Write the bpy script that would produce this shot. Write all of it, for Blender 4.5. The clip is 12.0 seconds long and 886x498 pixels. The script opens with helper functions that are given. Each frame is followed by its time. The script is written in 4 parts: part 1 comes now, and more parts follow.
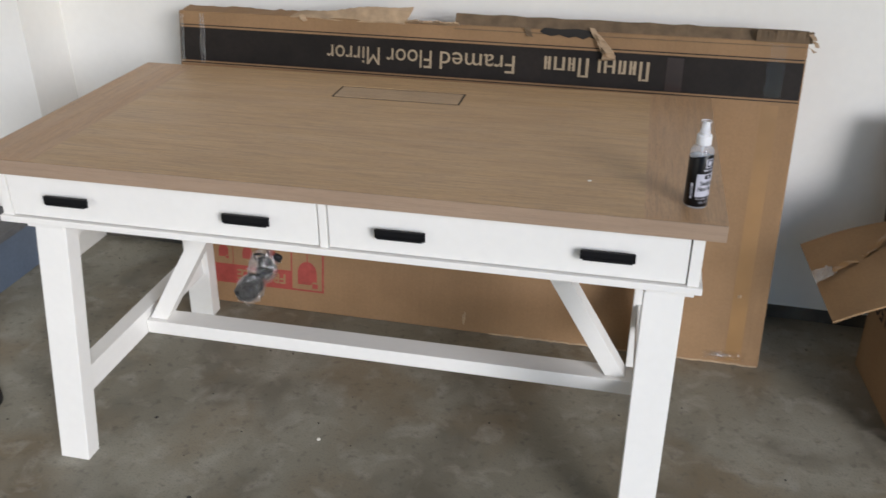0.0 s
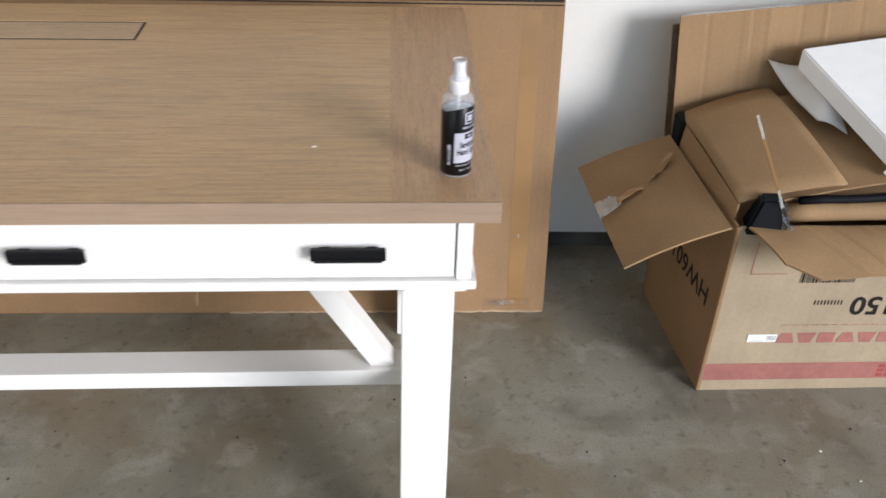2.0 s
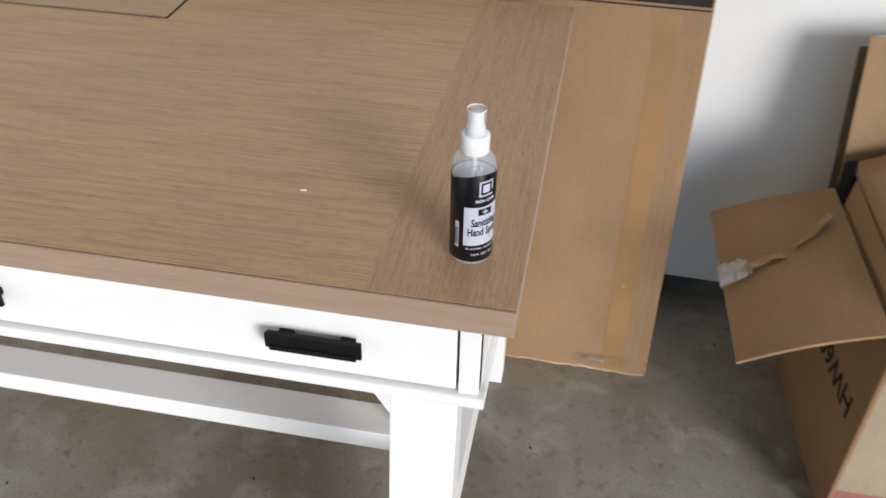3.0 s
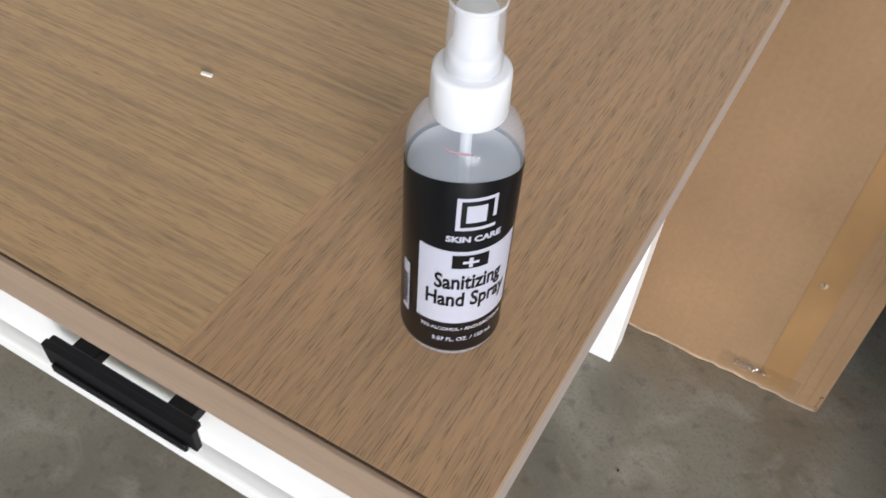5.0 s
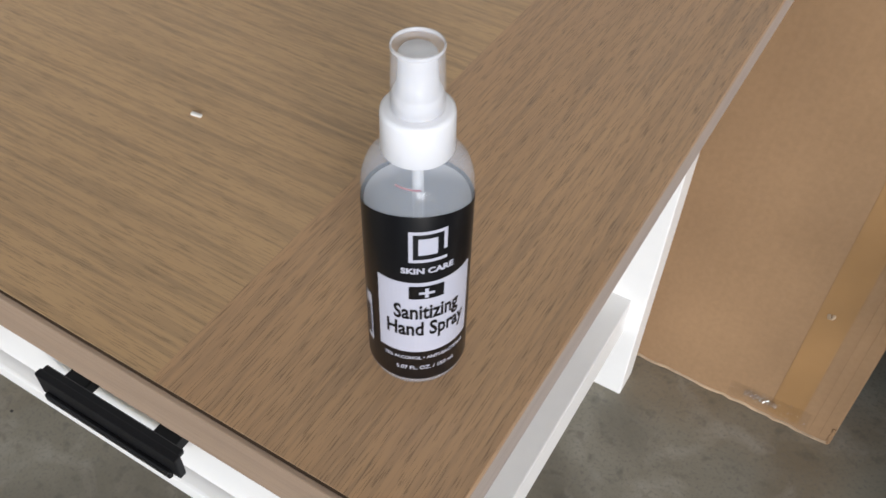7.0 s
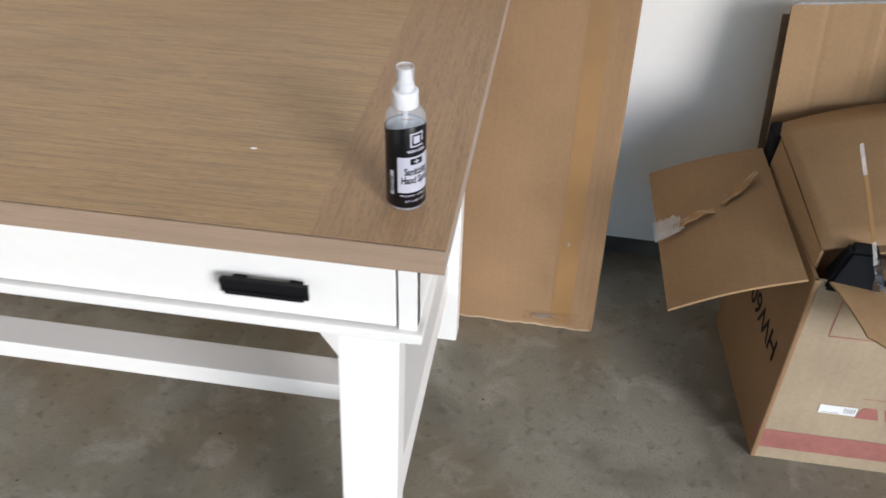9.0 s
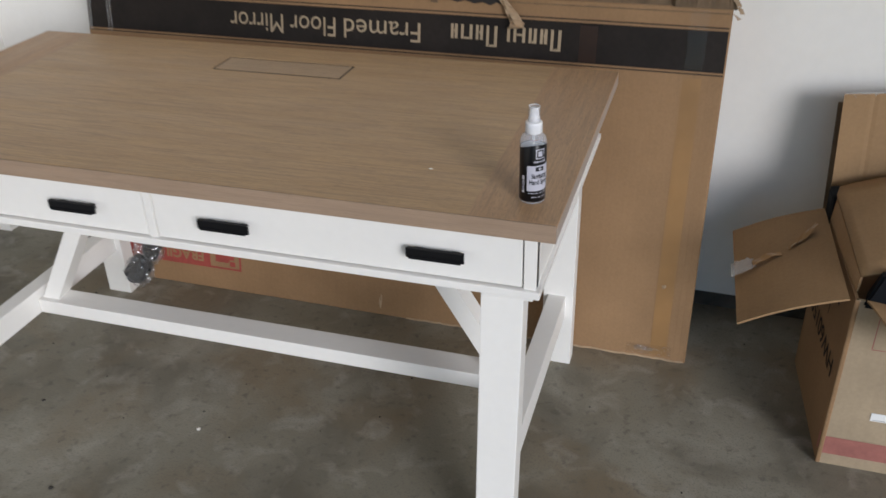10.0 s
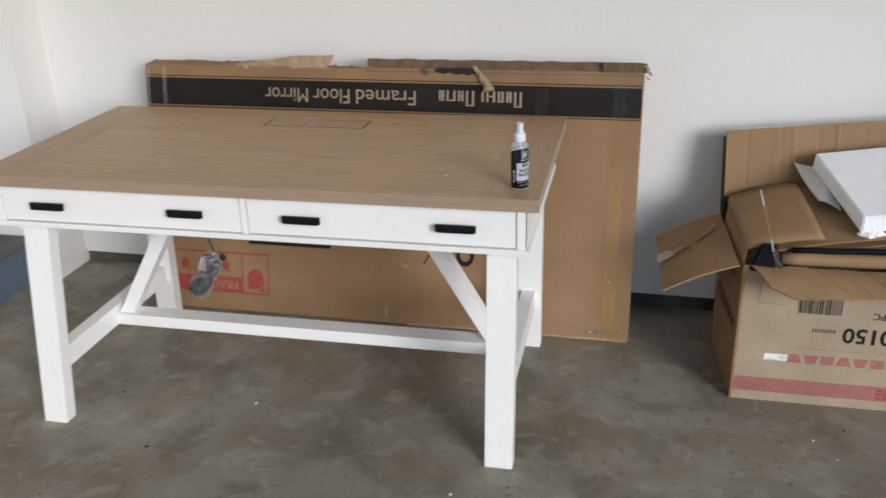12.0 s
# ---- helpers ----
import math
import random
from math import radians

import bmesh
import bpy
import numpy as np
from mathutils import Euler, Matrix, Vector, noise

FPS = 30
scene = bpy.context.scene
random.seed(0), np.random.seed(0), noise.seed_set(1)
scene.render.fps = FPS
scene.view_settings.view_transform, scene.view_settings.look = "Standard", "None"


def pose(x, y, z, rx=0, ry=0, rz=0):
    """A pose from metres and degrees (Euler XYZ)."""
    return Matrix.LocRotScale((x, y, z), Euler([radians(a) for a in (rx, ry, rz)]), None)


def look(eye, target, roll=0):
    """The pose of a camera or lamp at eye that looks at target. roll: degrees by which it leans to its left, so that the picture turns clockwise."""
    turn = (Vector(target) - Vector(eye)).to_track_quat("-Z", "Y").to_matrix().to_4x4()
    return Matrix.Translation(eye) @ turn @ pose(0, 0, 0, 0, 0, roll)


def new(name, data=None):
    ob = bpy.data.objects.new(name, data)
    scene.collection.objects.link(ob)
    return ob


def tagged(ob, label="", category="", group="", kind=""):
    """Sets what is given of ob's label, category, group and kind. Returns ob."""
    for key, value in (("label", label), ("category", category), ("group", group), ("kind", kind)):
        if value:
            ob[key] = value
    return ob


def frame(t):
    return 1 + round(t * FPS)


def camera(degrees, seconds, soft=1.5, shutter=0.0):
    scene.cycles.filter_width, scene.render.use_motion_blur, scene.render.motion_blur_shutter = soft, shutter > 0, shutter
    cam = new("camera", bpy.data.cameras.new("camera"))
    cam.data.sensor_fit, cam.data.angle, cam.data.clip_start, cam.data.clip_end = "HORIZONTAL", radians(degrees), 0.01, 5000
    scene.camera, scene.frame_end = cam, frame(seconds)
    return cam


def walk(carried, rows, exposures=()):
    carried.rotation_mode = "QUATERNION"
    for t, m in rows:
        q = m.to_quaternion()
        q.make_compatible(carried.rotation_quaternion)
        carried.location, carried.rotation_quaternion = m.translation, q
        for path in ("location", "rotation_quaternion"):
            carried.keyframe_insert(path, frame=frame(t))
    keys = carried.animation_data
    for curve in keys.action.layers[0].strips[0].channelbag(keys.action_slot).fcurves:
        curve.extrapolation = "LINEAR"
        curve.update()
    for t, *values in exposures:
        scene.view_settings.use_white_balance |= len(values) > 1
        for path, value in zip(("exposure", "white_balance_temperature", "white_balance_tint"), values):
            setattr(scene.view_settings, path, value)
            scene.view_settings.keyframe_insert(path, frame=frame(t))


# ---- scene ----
cam = camera(53.6, 12.0, soft=1.5, shutter=0.5)
PATH = [
    (0, (0.957, 1.844, 1.437), (0.564, 3.574, 0.514), -0.1),
    (0.4, (0.96, 1.847, 1.436), (0.506, 3.57, 0.529), -0.6),
    (0.5, (0.966, 1.85, 1.433), (0.508, 3.572, 0.525), -0.7),
    (1, (0.962, 1.921, 1.416), (0.634, 3.654, 0.475), -0.0),
    (1.5, (0.923, 2.164, 1.37), (1.009, 3.892, 0.367), 4.3),
    (2, (0.998, 2.332, 1.357), (1.111, 3.976, 0.223), 1.9),
    (2.5, (1.16, 2.525, 1.341), (0.99, 4.141, 0.175), -0.2),
    (2.7, (1.177, 2.59, 1.328), (0.957, 4.19, 0.148), -0.1),
    (4.3, (1.181, 3.102, 1.128), (0.656, 4.327, -0.364), 5.4),
    (4.5, (1.18, 3.134, 1.105), (0.624, 4.316, -0.409), 3.7),
    (5, (1.184, 3.173, 1.075), (0.59, 4.338, -0.438), 4.3),
    (5.5, (1.193, 3.192, 1.072), (0.56, 4.357, -0.425), 3.5),
    (6, (1.199, 3.192, 1.07), (0.539, 4.346, -0.425), 2.5),
    (6.5, (1.202, 3.186, 1.079), (0.527, 4.339, -0.409), 1.8),
    (6.7, (1.204, 3.183, 1.08), (0.526, 4.342, -0.402), 1.8),
    (8.3, (1.256, 2.919, 1.19), (0.893, 4.367, -0.141), 3.5),
    (8.5, (1.244, 2.819, 1.216), (1.007, 4.309, -0.097), 4.0),
    (9, (1.233, 2.608, 1.324), (1.019, 4.155, 0.076), 1.5),
    (9.5, (1.327, 2.352, 1.371), (0.957, 3.955, 0.234), 0.1),
    (10, (1.34, 2.114, 1.424), (0.805, 3.756, 0.414), -1.8),
    (10.5, (1.22, 1.897, 1.434), (0.811, 3.63, 0.524), -2.1),
    (11, (1.19, 1.708, 1.465), (0.875, 3.478, 0.589), -0.1),
    (11.5, (1.314, 1.527, 1.468), (0.978, 3.32, 0.648), -0.6),
    (12, (1.35, 1.373, 1.478), (0.938, 3.162, 0.685), -1.8),
]
walk(cam, [(t, look(eye, target, roll)) for t, eye, target, roll in PATH], [
    (0.0, -0.48), (0.5, -0.88), (1.0, -0.69), (1.5, -0.70), (2.0, 0.01), (2.5, -0.08), (4.5, -0.13), (5.5, 0.02), (6.0, -0.25), (6.5, -0.20),
    (8.5, -0.24), (9.0, -0.14), (9.5, -0.20), (10.0, -0.68), (10.5, -0.60), (11.0, -0.51), (12.0, -0.50)])

# ---- light ----
world = bpy.data.worlds.new("sky")
scene.world = world
world.use_nodes = True
wn = world.node_tree
sky = wn.nodes.new("ShaderNodeTexSky")
sky.sky_type, sky.sun_disc = "NISHITA", False
SUN_UP, SUN_ROUND = radians(17.0), radians(137.8)     # low hazy sun, shining in through the wide garage door
sky.sun_elevation, sky.sun_rotation, sky.ozone_density, sky.dust_density = SUN_UP, SUN_ROUND, 4.0, 0.3
wn.links.new(sky.outputs[0], wn.nodes["Background"].inputs[0])
wn.nodes["Background"].inputs[1].default_value = 0.25
sun = new("sun", bpy.data.lights.new("sun", "SUN"))
sun.data.energy, sun.data.angle, sun.data.color = 4.0, radians(25), (0.93, 0.93, 0.98)
sun.matrix_world = look((0, 0, 0), (-math.sin(SUN_ROUND) * math.cos(SUN_UP), -math.cos(SUN_ROUND) * math.cos(SUN_UP), -math.sin(SUN_UP)))
# added warm fill lamp, unseen, at the west opening; brightens the left side
glow = new("warm_fill", bpy.data.lights.new("warm_fill", "AREA"))
glow.data.shape, glow.data.size, glow.data.size_y = "RECTANGLE", 1.7, 2.0
glow.data.energy, glow.data.color = 15.0, (1.0, 0.88, 0.72)
glow.matrix_world = look((-1.55, 0.3, 1.4), (-0.2, 3.5, 0.6))

# ---- materials ----


def mat(name, color, rough=0.6, metal=0.0, var=0.12, scale=6.0, stretch=(1, 1, 1), bump=0.0, bump_scale=60.0, color2=None, fine=0.0, fine_scale=80.0, spec=0.5):
    """Two scales of colour variation, optional second colour in blotches, and a fine bump."""
    m = bpy.data.materials.new(name)
    m.use_nodes = True
    nt = m.node_tree
    b = nt.nodes["Principled BSDF"]
    b.inputs["Roughness"].default_value, b.inputs["Metallic"].default_value = rough, metal
    b.inputs["Specular IOR Level"].default_value = spec
    tc = nt.nodes.new("ShaderNodeTexCoord")
    mp = nt.nodes.new("ShaderNodeMapping")
    mp.inputs["Scale"].default_value = stretch
    nt.links.new(tc.outputs["Object"], mp.inputs[0])
    n = nt.nodes.new("ShaderNodeTexNoise")
    n.inputs["Scale"].default_value, n.inputs["Detail"].default_value = scale, 6
    nt.links.new(mp.outputs[0], n.inputs["Vector"])
    ramp = nt.nodes.new("ShaderNodeValToRGB")
    lo = [max(0, c * (1 - var)) for c in color] if color2 is None else color2
    hi = [min(1, c * (1 + var)) for c in color]
    ramp.color_ramp.elements[0].color, ramp.color_ramp.elements[1].color = (*lo, 1), (*hi, 1)
    ramp.color_ramp.elements[0].position, ramp.color_ramp.elements[1].position = 0.32, 0.68
    nt.links.new(n.outputs["Fac"], ramp.inputs[0])
    out = ramp.outputs[0]
    if fine:
        n2 = nt.nodes.new("ShaderNodeTexNoise")
        n2.inputs["Scale"].default_value, n2.inputs["Detail"].default_value = fine_scale, 4
        nt.links.new(mp.outputs[0], n2.inputs["Vector"])
        mr = nt.nodes.new("ShaderNodeMapRange")
        mr.inputs[1].default_value, mr.inputs[2].default_value = 0.3, 0.7
        mr.inputs[3].default_value, mr.inputs[4].default_value = 1 - fine, 1 + fine
        nt.links.new(n2.outputs["Fac"], mr.inputs[0])
        mx = nt.nodes.new("ShaderNodeVectorMath")
        mx.operation = "SCALE"
        nt.links.new(out, mx.inputs[0])
        nt.links.new(mr.outputs[0], mx.inputs["Scale"])
        out = mx.outputs[0]
    nt.links.new(out, b.inputs["Base Color"])
    if bump:
        n3 = nt.nodes.new("ShaderNodeTexNoise")
        n3.inputs["Scale"].default_value, n3.inputs["Detail"].default_value = bump_scale, 5
        nt.links.new(mp.outputs[0], n3.inputs["Vector"])
        bp = nt.nodes.new("ShaderNodeBump")
        bp.inputs["Strength"].default_value, bp.inputs["Distance"].default_value = bump, 0.004
        nt.links.new(n3.outputs["Fac"], bp.inputs["Height"])
        nt.links.new(bp.outputs[0], b.inputs["Normal"])
    return m


def wood(name, along, base, dark, light, pore=0.5, wave=1.0):
    """Open-grained oak veneer, the grain running along x or y."""
    m = bpy.data.materials.new(name)
    m.use_nodes = True
    nt = m.node_tree
    L, N = nt.links.new, nt.nodes.new
    b = nt.nodes["Principled BSDF"]
    b.inputs["Roughness"].default_value = 0.42
    tc = N("ShaderNodeTexCoord")
    turn = N("ShaderNodeMapping")
    if along == "y":
        turn.inputs["Rotation"].default_value = (0, 0, radians(90))
    L(tc.outputs["Object"], turn.inputs[0])

    def stretched(sx, sy, detail=4.0, distort=0.0):
        mp = N("ShaderNodeMapping")
        mp.inputs["Scale"].default_value = (sx, sy, sy)
        L(turn.outputs[0], mp.inputs[0])
        n = N("ShaderNodeTexNoise")
        n.inputs["Scale"].default_value, n.inputs["Detail"].default_value, n.inputs["Distortion"].default_value = 1.0, detail, distort
        L(mp.outputs[0], n.inputs["Vector"])
        return n.outputs["Fac"]

    def ramped(src, a, z, lo, hi):
        mr = N("ShaderNodeMapRange")
        for i, v in enumerate((a, z, lo, hi)):
            mr.inputs[i + 1].default_value = v
        L(src, mr.inputs[0])
        return mr.outputs[0]

    broad = ramped(stretched(2.6 * wave, 9, 2, 0.9), 0.25, 0.75, 0, 1)
    mix = N("ShaderNodeMix")
    mix.data_type = "RGBA"
    mix.inputs["A"].default_value, mix.inputs["B"].default_value = (*base, 1), (*light, 1)
    L(broad, mix.inputs["Factor"])
    # cathedral bands
    bands = ramped(stretched(8.0, 240, 5, 1.2), 0.44, 0.70, 0, 0.72)
    mix2 = N("ShaderNodeMix")
    mix2.data_type = "RGBA"
    mix2.inputs["B"].default_value = (*dark, 1)
    L(mix.outputs["Result"], mix2.inputs["A"])
    L(bands, mix2.inputs["Factor"])
    # wide figure, then pores: short dark dashes
    figure = ramped(stretched(4.0, 60, 2, 0.8), 0.50, 0.70, 0, 0.16)
    mixf = N("ShaderNodeMix")
    mixf.data_type = "RGBA"
    mixf.inputs["B"].default_value = (*dark, 1)
    L(mix2.outputs["Result"], mixf.inputs["A"])
    L(figure, mixf.inputs["Factor"])
    mix2 = mixf
    pores = ramped(stretched(60, 1500, 2, 0.3), 0.565, 0.62, 0, pore)
    mix3 = N("ShaderNodeMix")
    mix3.data_type = "RGBA"
    mix3.inputs["B"].default_value = (*[c * 0.45 for c in dark], 1)
    L(mix2.outputs["Result"], mix3.inputs["A"])
    L(pores, mix3.inputs["Factor"])
    L(mix3.outputs["Result"], b.inputs["Base Color"])
    bp = N("ShaderNodeBump")
    bp.inputs["Strength"].default_value, bp.inputs["Distance"].default_value = 0.14, 0.0005
    bp.invert = True
    L(pores, bp.inputs["Height"])
    L(bp.outputs[0], b.inputs["Normal"])
    rr = ramped(stretched(3, 30, 3), 0.3, 0.7, 0.35, 0.46)
    L(rr, b.inputs["Roughness"])
    return m


def concrete(name):
    """Stained grey garage slab: cloudy trowel marks, brown blotches, dark specks."""
    m = bpy.data.materials.new(name)
    m.use_nodes = True
    nt = m.node_tree
    L, N = nt.links.new, nt.nodes.new
    b = nt.nodes["Principled BSDF"]
    tc = N("ShaderNodeTexCoord")

    def noise_at(scale, detail=6, distort=0.0):
        n = N("ShaderNodeTexNoise")
        n.inputs["Scale"].default_value, n.inputs["Detail"].default_value, n.inputs["Distortion"].default_value = scale, detail, distort
        L(tc.outputs["Object"], n.inputs["Vector"])
        return n.outputs["Fac"]

    def ramped(src, a, z, lo, hi):
        mr = N("ShaderNodeMapRange")
        for i, v in enumerate((a, z, lo, hi)):
            mr.inputs[i + 1].default_value = v
        L(src, mr.inputs[0])
        return mr.outputs[0]

    def mixed(a, col, fac):
        mx = N("ShaderNodeMix")
        mx.data_type = "RGBA"
        L(a, mx.inputs["A"])
        mx.inputs["B"].default_value = (*col, 1)
        L(fac, mx.inputs["Factor"])
        return mx.outputs["Result"]

    base = N("ShaderNodeRGB")
    base.outputs[0].default_value = (0.228, 0.209, 0.160, 1)
    c = mixed(base.outputs[0], (0.320, 0.300, 0.240), ramped(noise_at(2.2, 10, 0.5), 0.38, 0.66, 0, 1))
    c = mixed(c, (0.118, 0.103, 0.074), ramped(noise_at(4.3, 14, 0.5), 0.48, 0.66, 0, 0.62))
    c = mixed(c, (0.205, 0.148, 0.082), ramped(noise_at(3.1, 14, 0.3), 0.47, 0.64, 0, 0.6))
    c = mixed(c, (0.38, 0.352, 0.293), ramped(noise_at(13, 14, 0.6), 0.53, 0.68, 0, 0.55))
    c = mixed(c, (0.10, 0.088, 0.072), ramped(noise_at(42, 8), 0.57, 0.72, 0, 0.55))
    c = mixed(c, (0.15, 0.138, 0.12), ramped(noise_at(210, 3), 0.52, 0.72, 0, 0.6))
    L(c, b.inputs["Base Color"])
    L(ramped(noise_at(4, 5), 0.3, 0.7, 0.45, 0.75), b.inputs["Roughness"])
    bp = N("ShaderNodeBump")
    bp.inputs["Strength"].default_value, bp.inputs["Distance"].default_value = 0.25, 0.002
    L(noise_at(90, 6), bp.inputs["Height"])
    L(bp.outputs[0], b.inputs["Normal"])
    return m


def cardboard(name, color, rib=0.10, axis=0):
    """Kraft board: fluting that shows through, mottled and scuffed."""
    m = mat(name, color, 0.75, var=0.10, scale=5, fine=0.05, fine_scale=140, bump=0.10, bump_scale=14, spec=0.3)
    nt = m.node_tree
    L, N = nt.links.new, nt.nodes.new
    b = nt.nodes["Principled BSDF"]
    src = b.inputs["Base Color"].links[0].from_socket
    tc = N("ShaderNodeTexCoord")
    mp = N("ShaderNodeMapping")
    sc = [2.0, 2.0, 2.0]
    sc[axis] = 110.0
    mp.inputs["Scale"].default_value = sc
    L(tc.outputs["Object"], mp.inputs[0])
    n = N("ShaderNodeTexNoise")
    n.inputs["Scale"].default_value, n.inputs["Detail"].default_value = 1.0, 2
    L(mp.outputs[0], n.inputs["Vector"])
    mr = N("ShaderNodeMapRange")
    mr.inputs[1].default_value, mr.inputs[2].default_value = 0.3, 0.7
    mr.inputs[3].default_value, mr.inputs[4].default_value = 1 - rib, 1 + rib
    L(n.outputs["Fac"], mr.inputs[0])
    mx = N("ShaderNodeVectorMath")
    mx.operation = "SCALE"
    L(src, mx.inputs[0])
    L(mr.outputs[0], mx.inputs["Scale"])
    L(mx.outputs[0], b.inputs["Base Color"])
    return m


def clear(name, rough=0.03, ior=1.45, tint=(1, 1, 1)):
    m = bpy.data.materials.new(name)
    m.use_nodes = True
    b = m.node_tree.nodes["Principled BSDF"]
    b.inputs["Transmission Weight"].default_value, b.inputs["IOR"].default_value = 1.0, ior
    b.inputs["Roughness"].default_value, b.inputs["Base Color"].default_value = rough, (*tint, 1)
    return m


def film_plastic(name, gloss=0.25, tint=(0.9, 0.92, 0.95), crinkle=0.0):
    """Thin clear film: mostly see-through, with glossy glints."""
    m = bpy.data.materials.new(name)
    m.use_nodes = True
    nt = m.node_tree
    L, N = nt.links.new, nt.nodes.new
    tr, gl, mx = N("ShaderNodeBsdfTransparent"), N("ShaderNodeBsdfGlossy"), N("ShaderNodeMixShader")
    tr.inputs[0].default_value = (0.97, 0.97, 0.97, 1)
    gl.inputs[0].default_value, gl.inputs["Roughness"].default_value = (*tint, 1), 0.12
    mx.inputs[0].default_value = gloss
    if crinkle:
        n, bp, tc = N("ShaderNodeTexNoise"), N("ShaderNodeBump"), N("ShaderNodeTexCoord")
        n.inputs["Scale"].default_value, n.inputs["Detail"].default_value = crinkle, 3
        bp.inputs["Strength"].default_value, bp.inputs["Distance"].default_value = 1.0, 0.012
        L(tc.outputs["Object"], n.inputs["Vector"])
        L(n.outputs["Fac"], bp.inputs["Height"])
        L(bp.outputs[0], gl.inputs["Normal"])
    L(tr.outputs[0], mx.inputs[1])
    L(gl.outputs[0], mx.inputs[2])
    L(mx.outputs[0], nt.nodes["Material Output"].inputs[0])
    return m


def hazy(name, solid=0.55, tone=(0.50, 0.50, 0.50), rough=0.06, crumpled=False):
    """Clear plastic that is partly see-through and partly glossy grey."""
    m = bpy.data.materials.new(name)
    m.use_nodes = True
    nt = m.node_tree
    b = nt.nodes["Principled BSDF"]
    b.inputs["Base Color"].default_value, b.inputs["Roughness"].default_value = (*tone, 1), rough
    tr, mx = nt.nodes.new("ShaderNodeBsdfTransparent"), nt.nodes.new("ShaderNodeMixShader")
    tr.inputs[0].default_value = (0.97, 0.97, 0.97, 1)
    mx.inputs[0].default_value = solid
    if crumpled:
        n = nt.nodes.new("ShaderNodeTexNoise")
        n.inputs["Scale"].default_value, n.inputs["Detail"].default_value = 45, 4
        tc = nt.nodes.new("ShaderNodeTexCoord")
        nt.links.new(tc.outputs["Object"], n.inputs["Vector"])
        bp = nt.nodes.new("ShaderNodeBump")
        bp.inputs["Strength"].default_value, bp.inputs["Distance"].default_value = 0.9, 0.01
        nt.links.new(n.outputs["Fac"], bp.inputs["Height"])
        nt.links.new(bp.outputs[0], b.inputs["Normal"])
    nt.links.new(tr.outputs[0], mx.inputs[1])
    nt.links.new(b.outputs[0], mx.inputs[2])
    nt.links.new(mx.outputs[0], nt.nodes["Material Output"].inputs[0])
    return m


WALL = mat("wall_paint", (0.86, 0.838, 0.79), 0.85, var=0.03, scale=1.3, fine=0.012, fine_scale=40, bump=0.06, bump_scale=130)
# for unseen walls: kept dark so they bounce little light into shadows
UNSEEN_DARK = mat("unseen_dark_wall", (0.16, 0.145, 0.125), 0.9, var=0.08, scale=2)
# unseen ceiling, made pale so its bounce lights level surfaces
BOUNCE_CEIL = mat("bounce_ceiling", (0.78, 0.775, 0.76), 0.9, var=0.03, scale=1.0)
FLOOR = concrete("concrete_slab")
CURB = mat("stained_curb", (0.10, 0.09, 0.075), 0.85, var=0.4, scale=7, color2=(0.035, 0.032, 0.028), bump=0.4, bump_scale=40)
BLUE = mat("blue_grey_paint", (0.105, 0.135, 0.185), 0.55, var=0.12, scale=4, fine=0.06, bump=0.1, bump_scale=60)
TREAD = mat("worn_tread", (0.115, 0.115, 0.115), 0.7, var=0.25, scale=6, fine=0.1)
DRIVE = mat("driveway", (0.42, 0.40, 0.36), 0.85, var=0.12, scale=2, bump=0.2)
FIELD = wood("oak_field", "x", (0.475, 0.307, 0.160), (0.280, 0.188, 0.112), (0.548, 0.356, 0.182), pore=0.40)
ENDGRAIN = wood("oak_end_board", "y", (0.440, 0.266, 0.143), (0.310, 0.200, 0.120), (0.510, 0.315, 0.168), pore=0.55)
# greyer oak: the flap's different sheen is put into its colour
HATCH_SHEEN = wood("oak_hatch_sheen", "x", (0.43, 0.30, 0.185), (0.30, 0.215, 0.14), (0.50, 0.345, 0.21), pore=0.5)
EDGE = wood("oak_edge", "x", (0.335, 0.238, 0.167), (0.28, 0.198, 0.140), (0.38, 0.270, 0.190), pore=0.15)
EDGE_SIDE = wood("oak_edge_side", "y", (0.40, 0.335, 0.295), (0.35, 0.29, 0.25), (0.45, 0.38, 0.335), pore=0.15)
WHITE = mat("white_lacquer", (0.84, 0.822, 0.785), 0.38, var=0.02, scale=3, fine=0.01, fine_scale=60)
# near-black colour that stands in for shade inside gaps and holes
GAP_SHADE = mat("gap_shade", (0.02, 0.018, 0.016), 0.9, var=0.2)
JOINT = mat("brown_joint", (0.085, 0.055, 0.035), 0.8, var=0.2)
BLACK = mat("black_metal", (0.008, 0.008, 0.009), 0.5, spec=0.15, var=0.15, scale=20, bump=0.03, bump_scale=200)
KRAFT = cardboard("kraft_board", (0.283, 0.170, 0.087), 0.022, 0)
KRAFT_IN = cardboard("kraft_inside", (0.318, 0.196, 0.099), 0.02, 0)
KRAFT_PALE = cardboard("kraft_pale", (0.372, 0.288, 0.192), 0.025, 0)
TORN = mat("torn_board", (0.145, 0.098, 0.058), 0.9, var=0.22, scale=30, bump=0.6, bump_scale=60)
TORN_PALE = mat("torn_ply", (0.42, 0.30, 0.19), 0.9, var=0.2, scale=30, bump=0.5, bump_scale=50)
INK = mat("black_print", (0.018, 0.014, 0.012), 0.6, var=0.25, scale=9, fine=0.1, fine_scale=90, spec=0.2)
RED = mat("red_print", (0.33, 0.058, 0.045), 0.7, var=0.12, scale=20, fine=0.08)
PINK = mat("faded_red_print", (0.335, 0.125, 0.102), 0.7, var=0.15, scale=12, fine=0.08)
TAPE = mat("parcel_tape", (0.312, 0.174, 0.071), 0.30, var=0.12, scale=8, stretch=(1, 1, 1), bump=0.10, bump_scale=18)
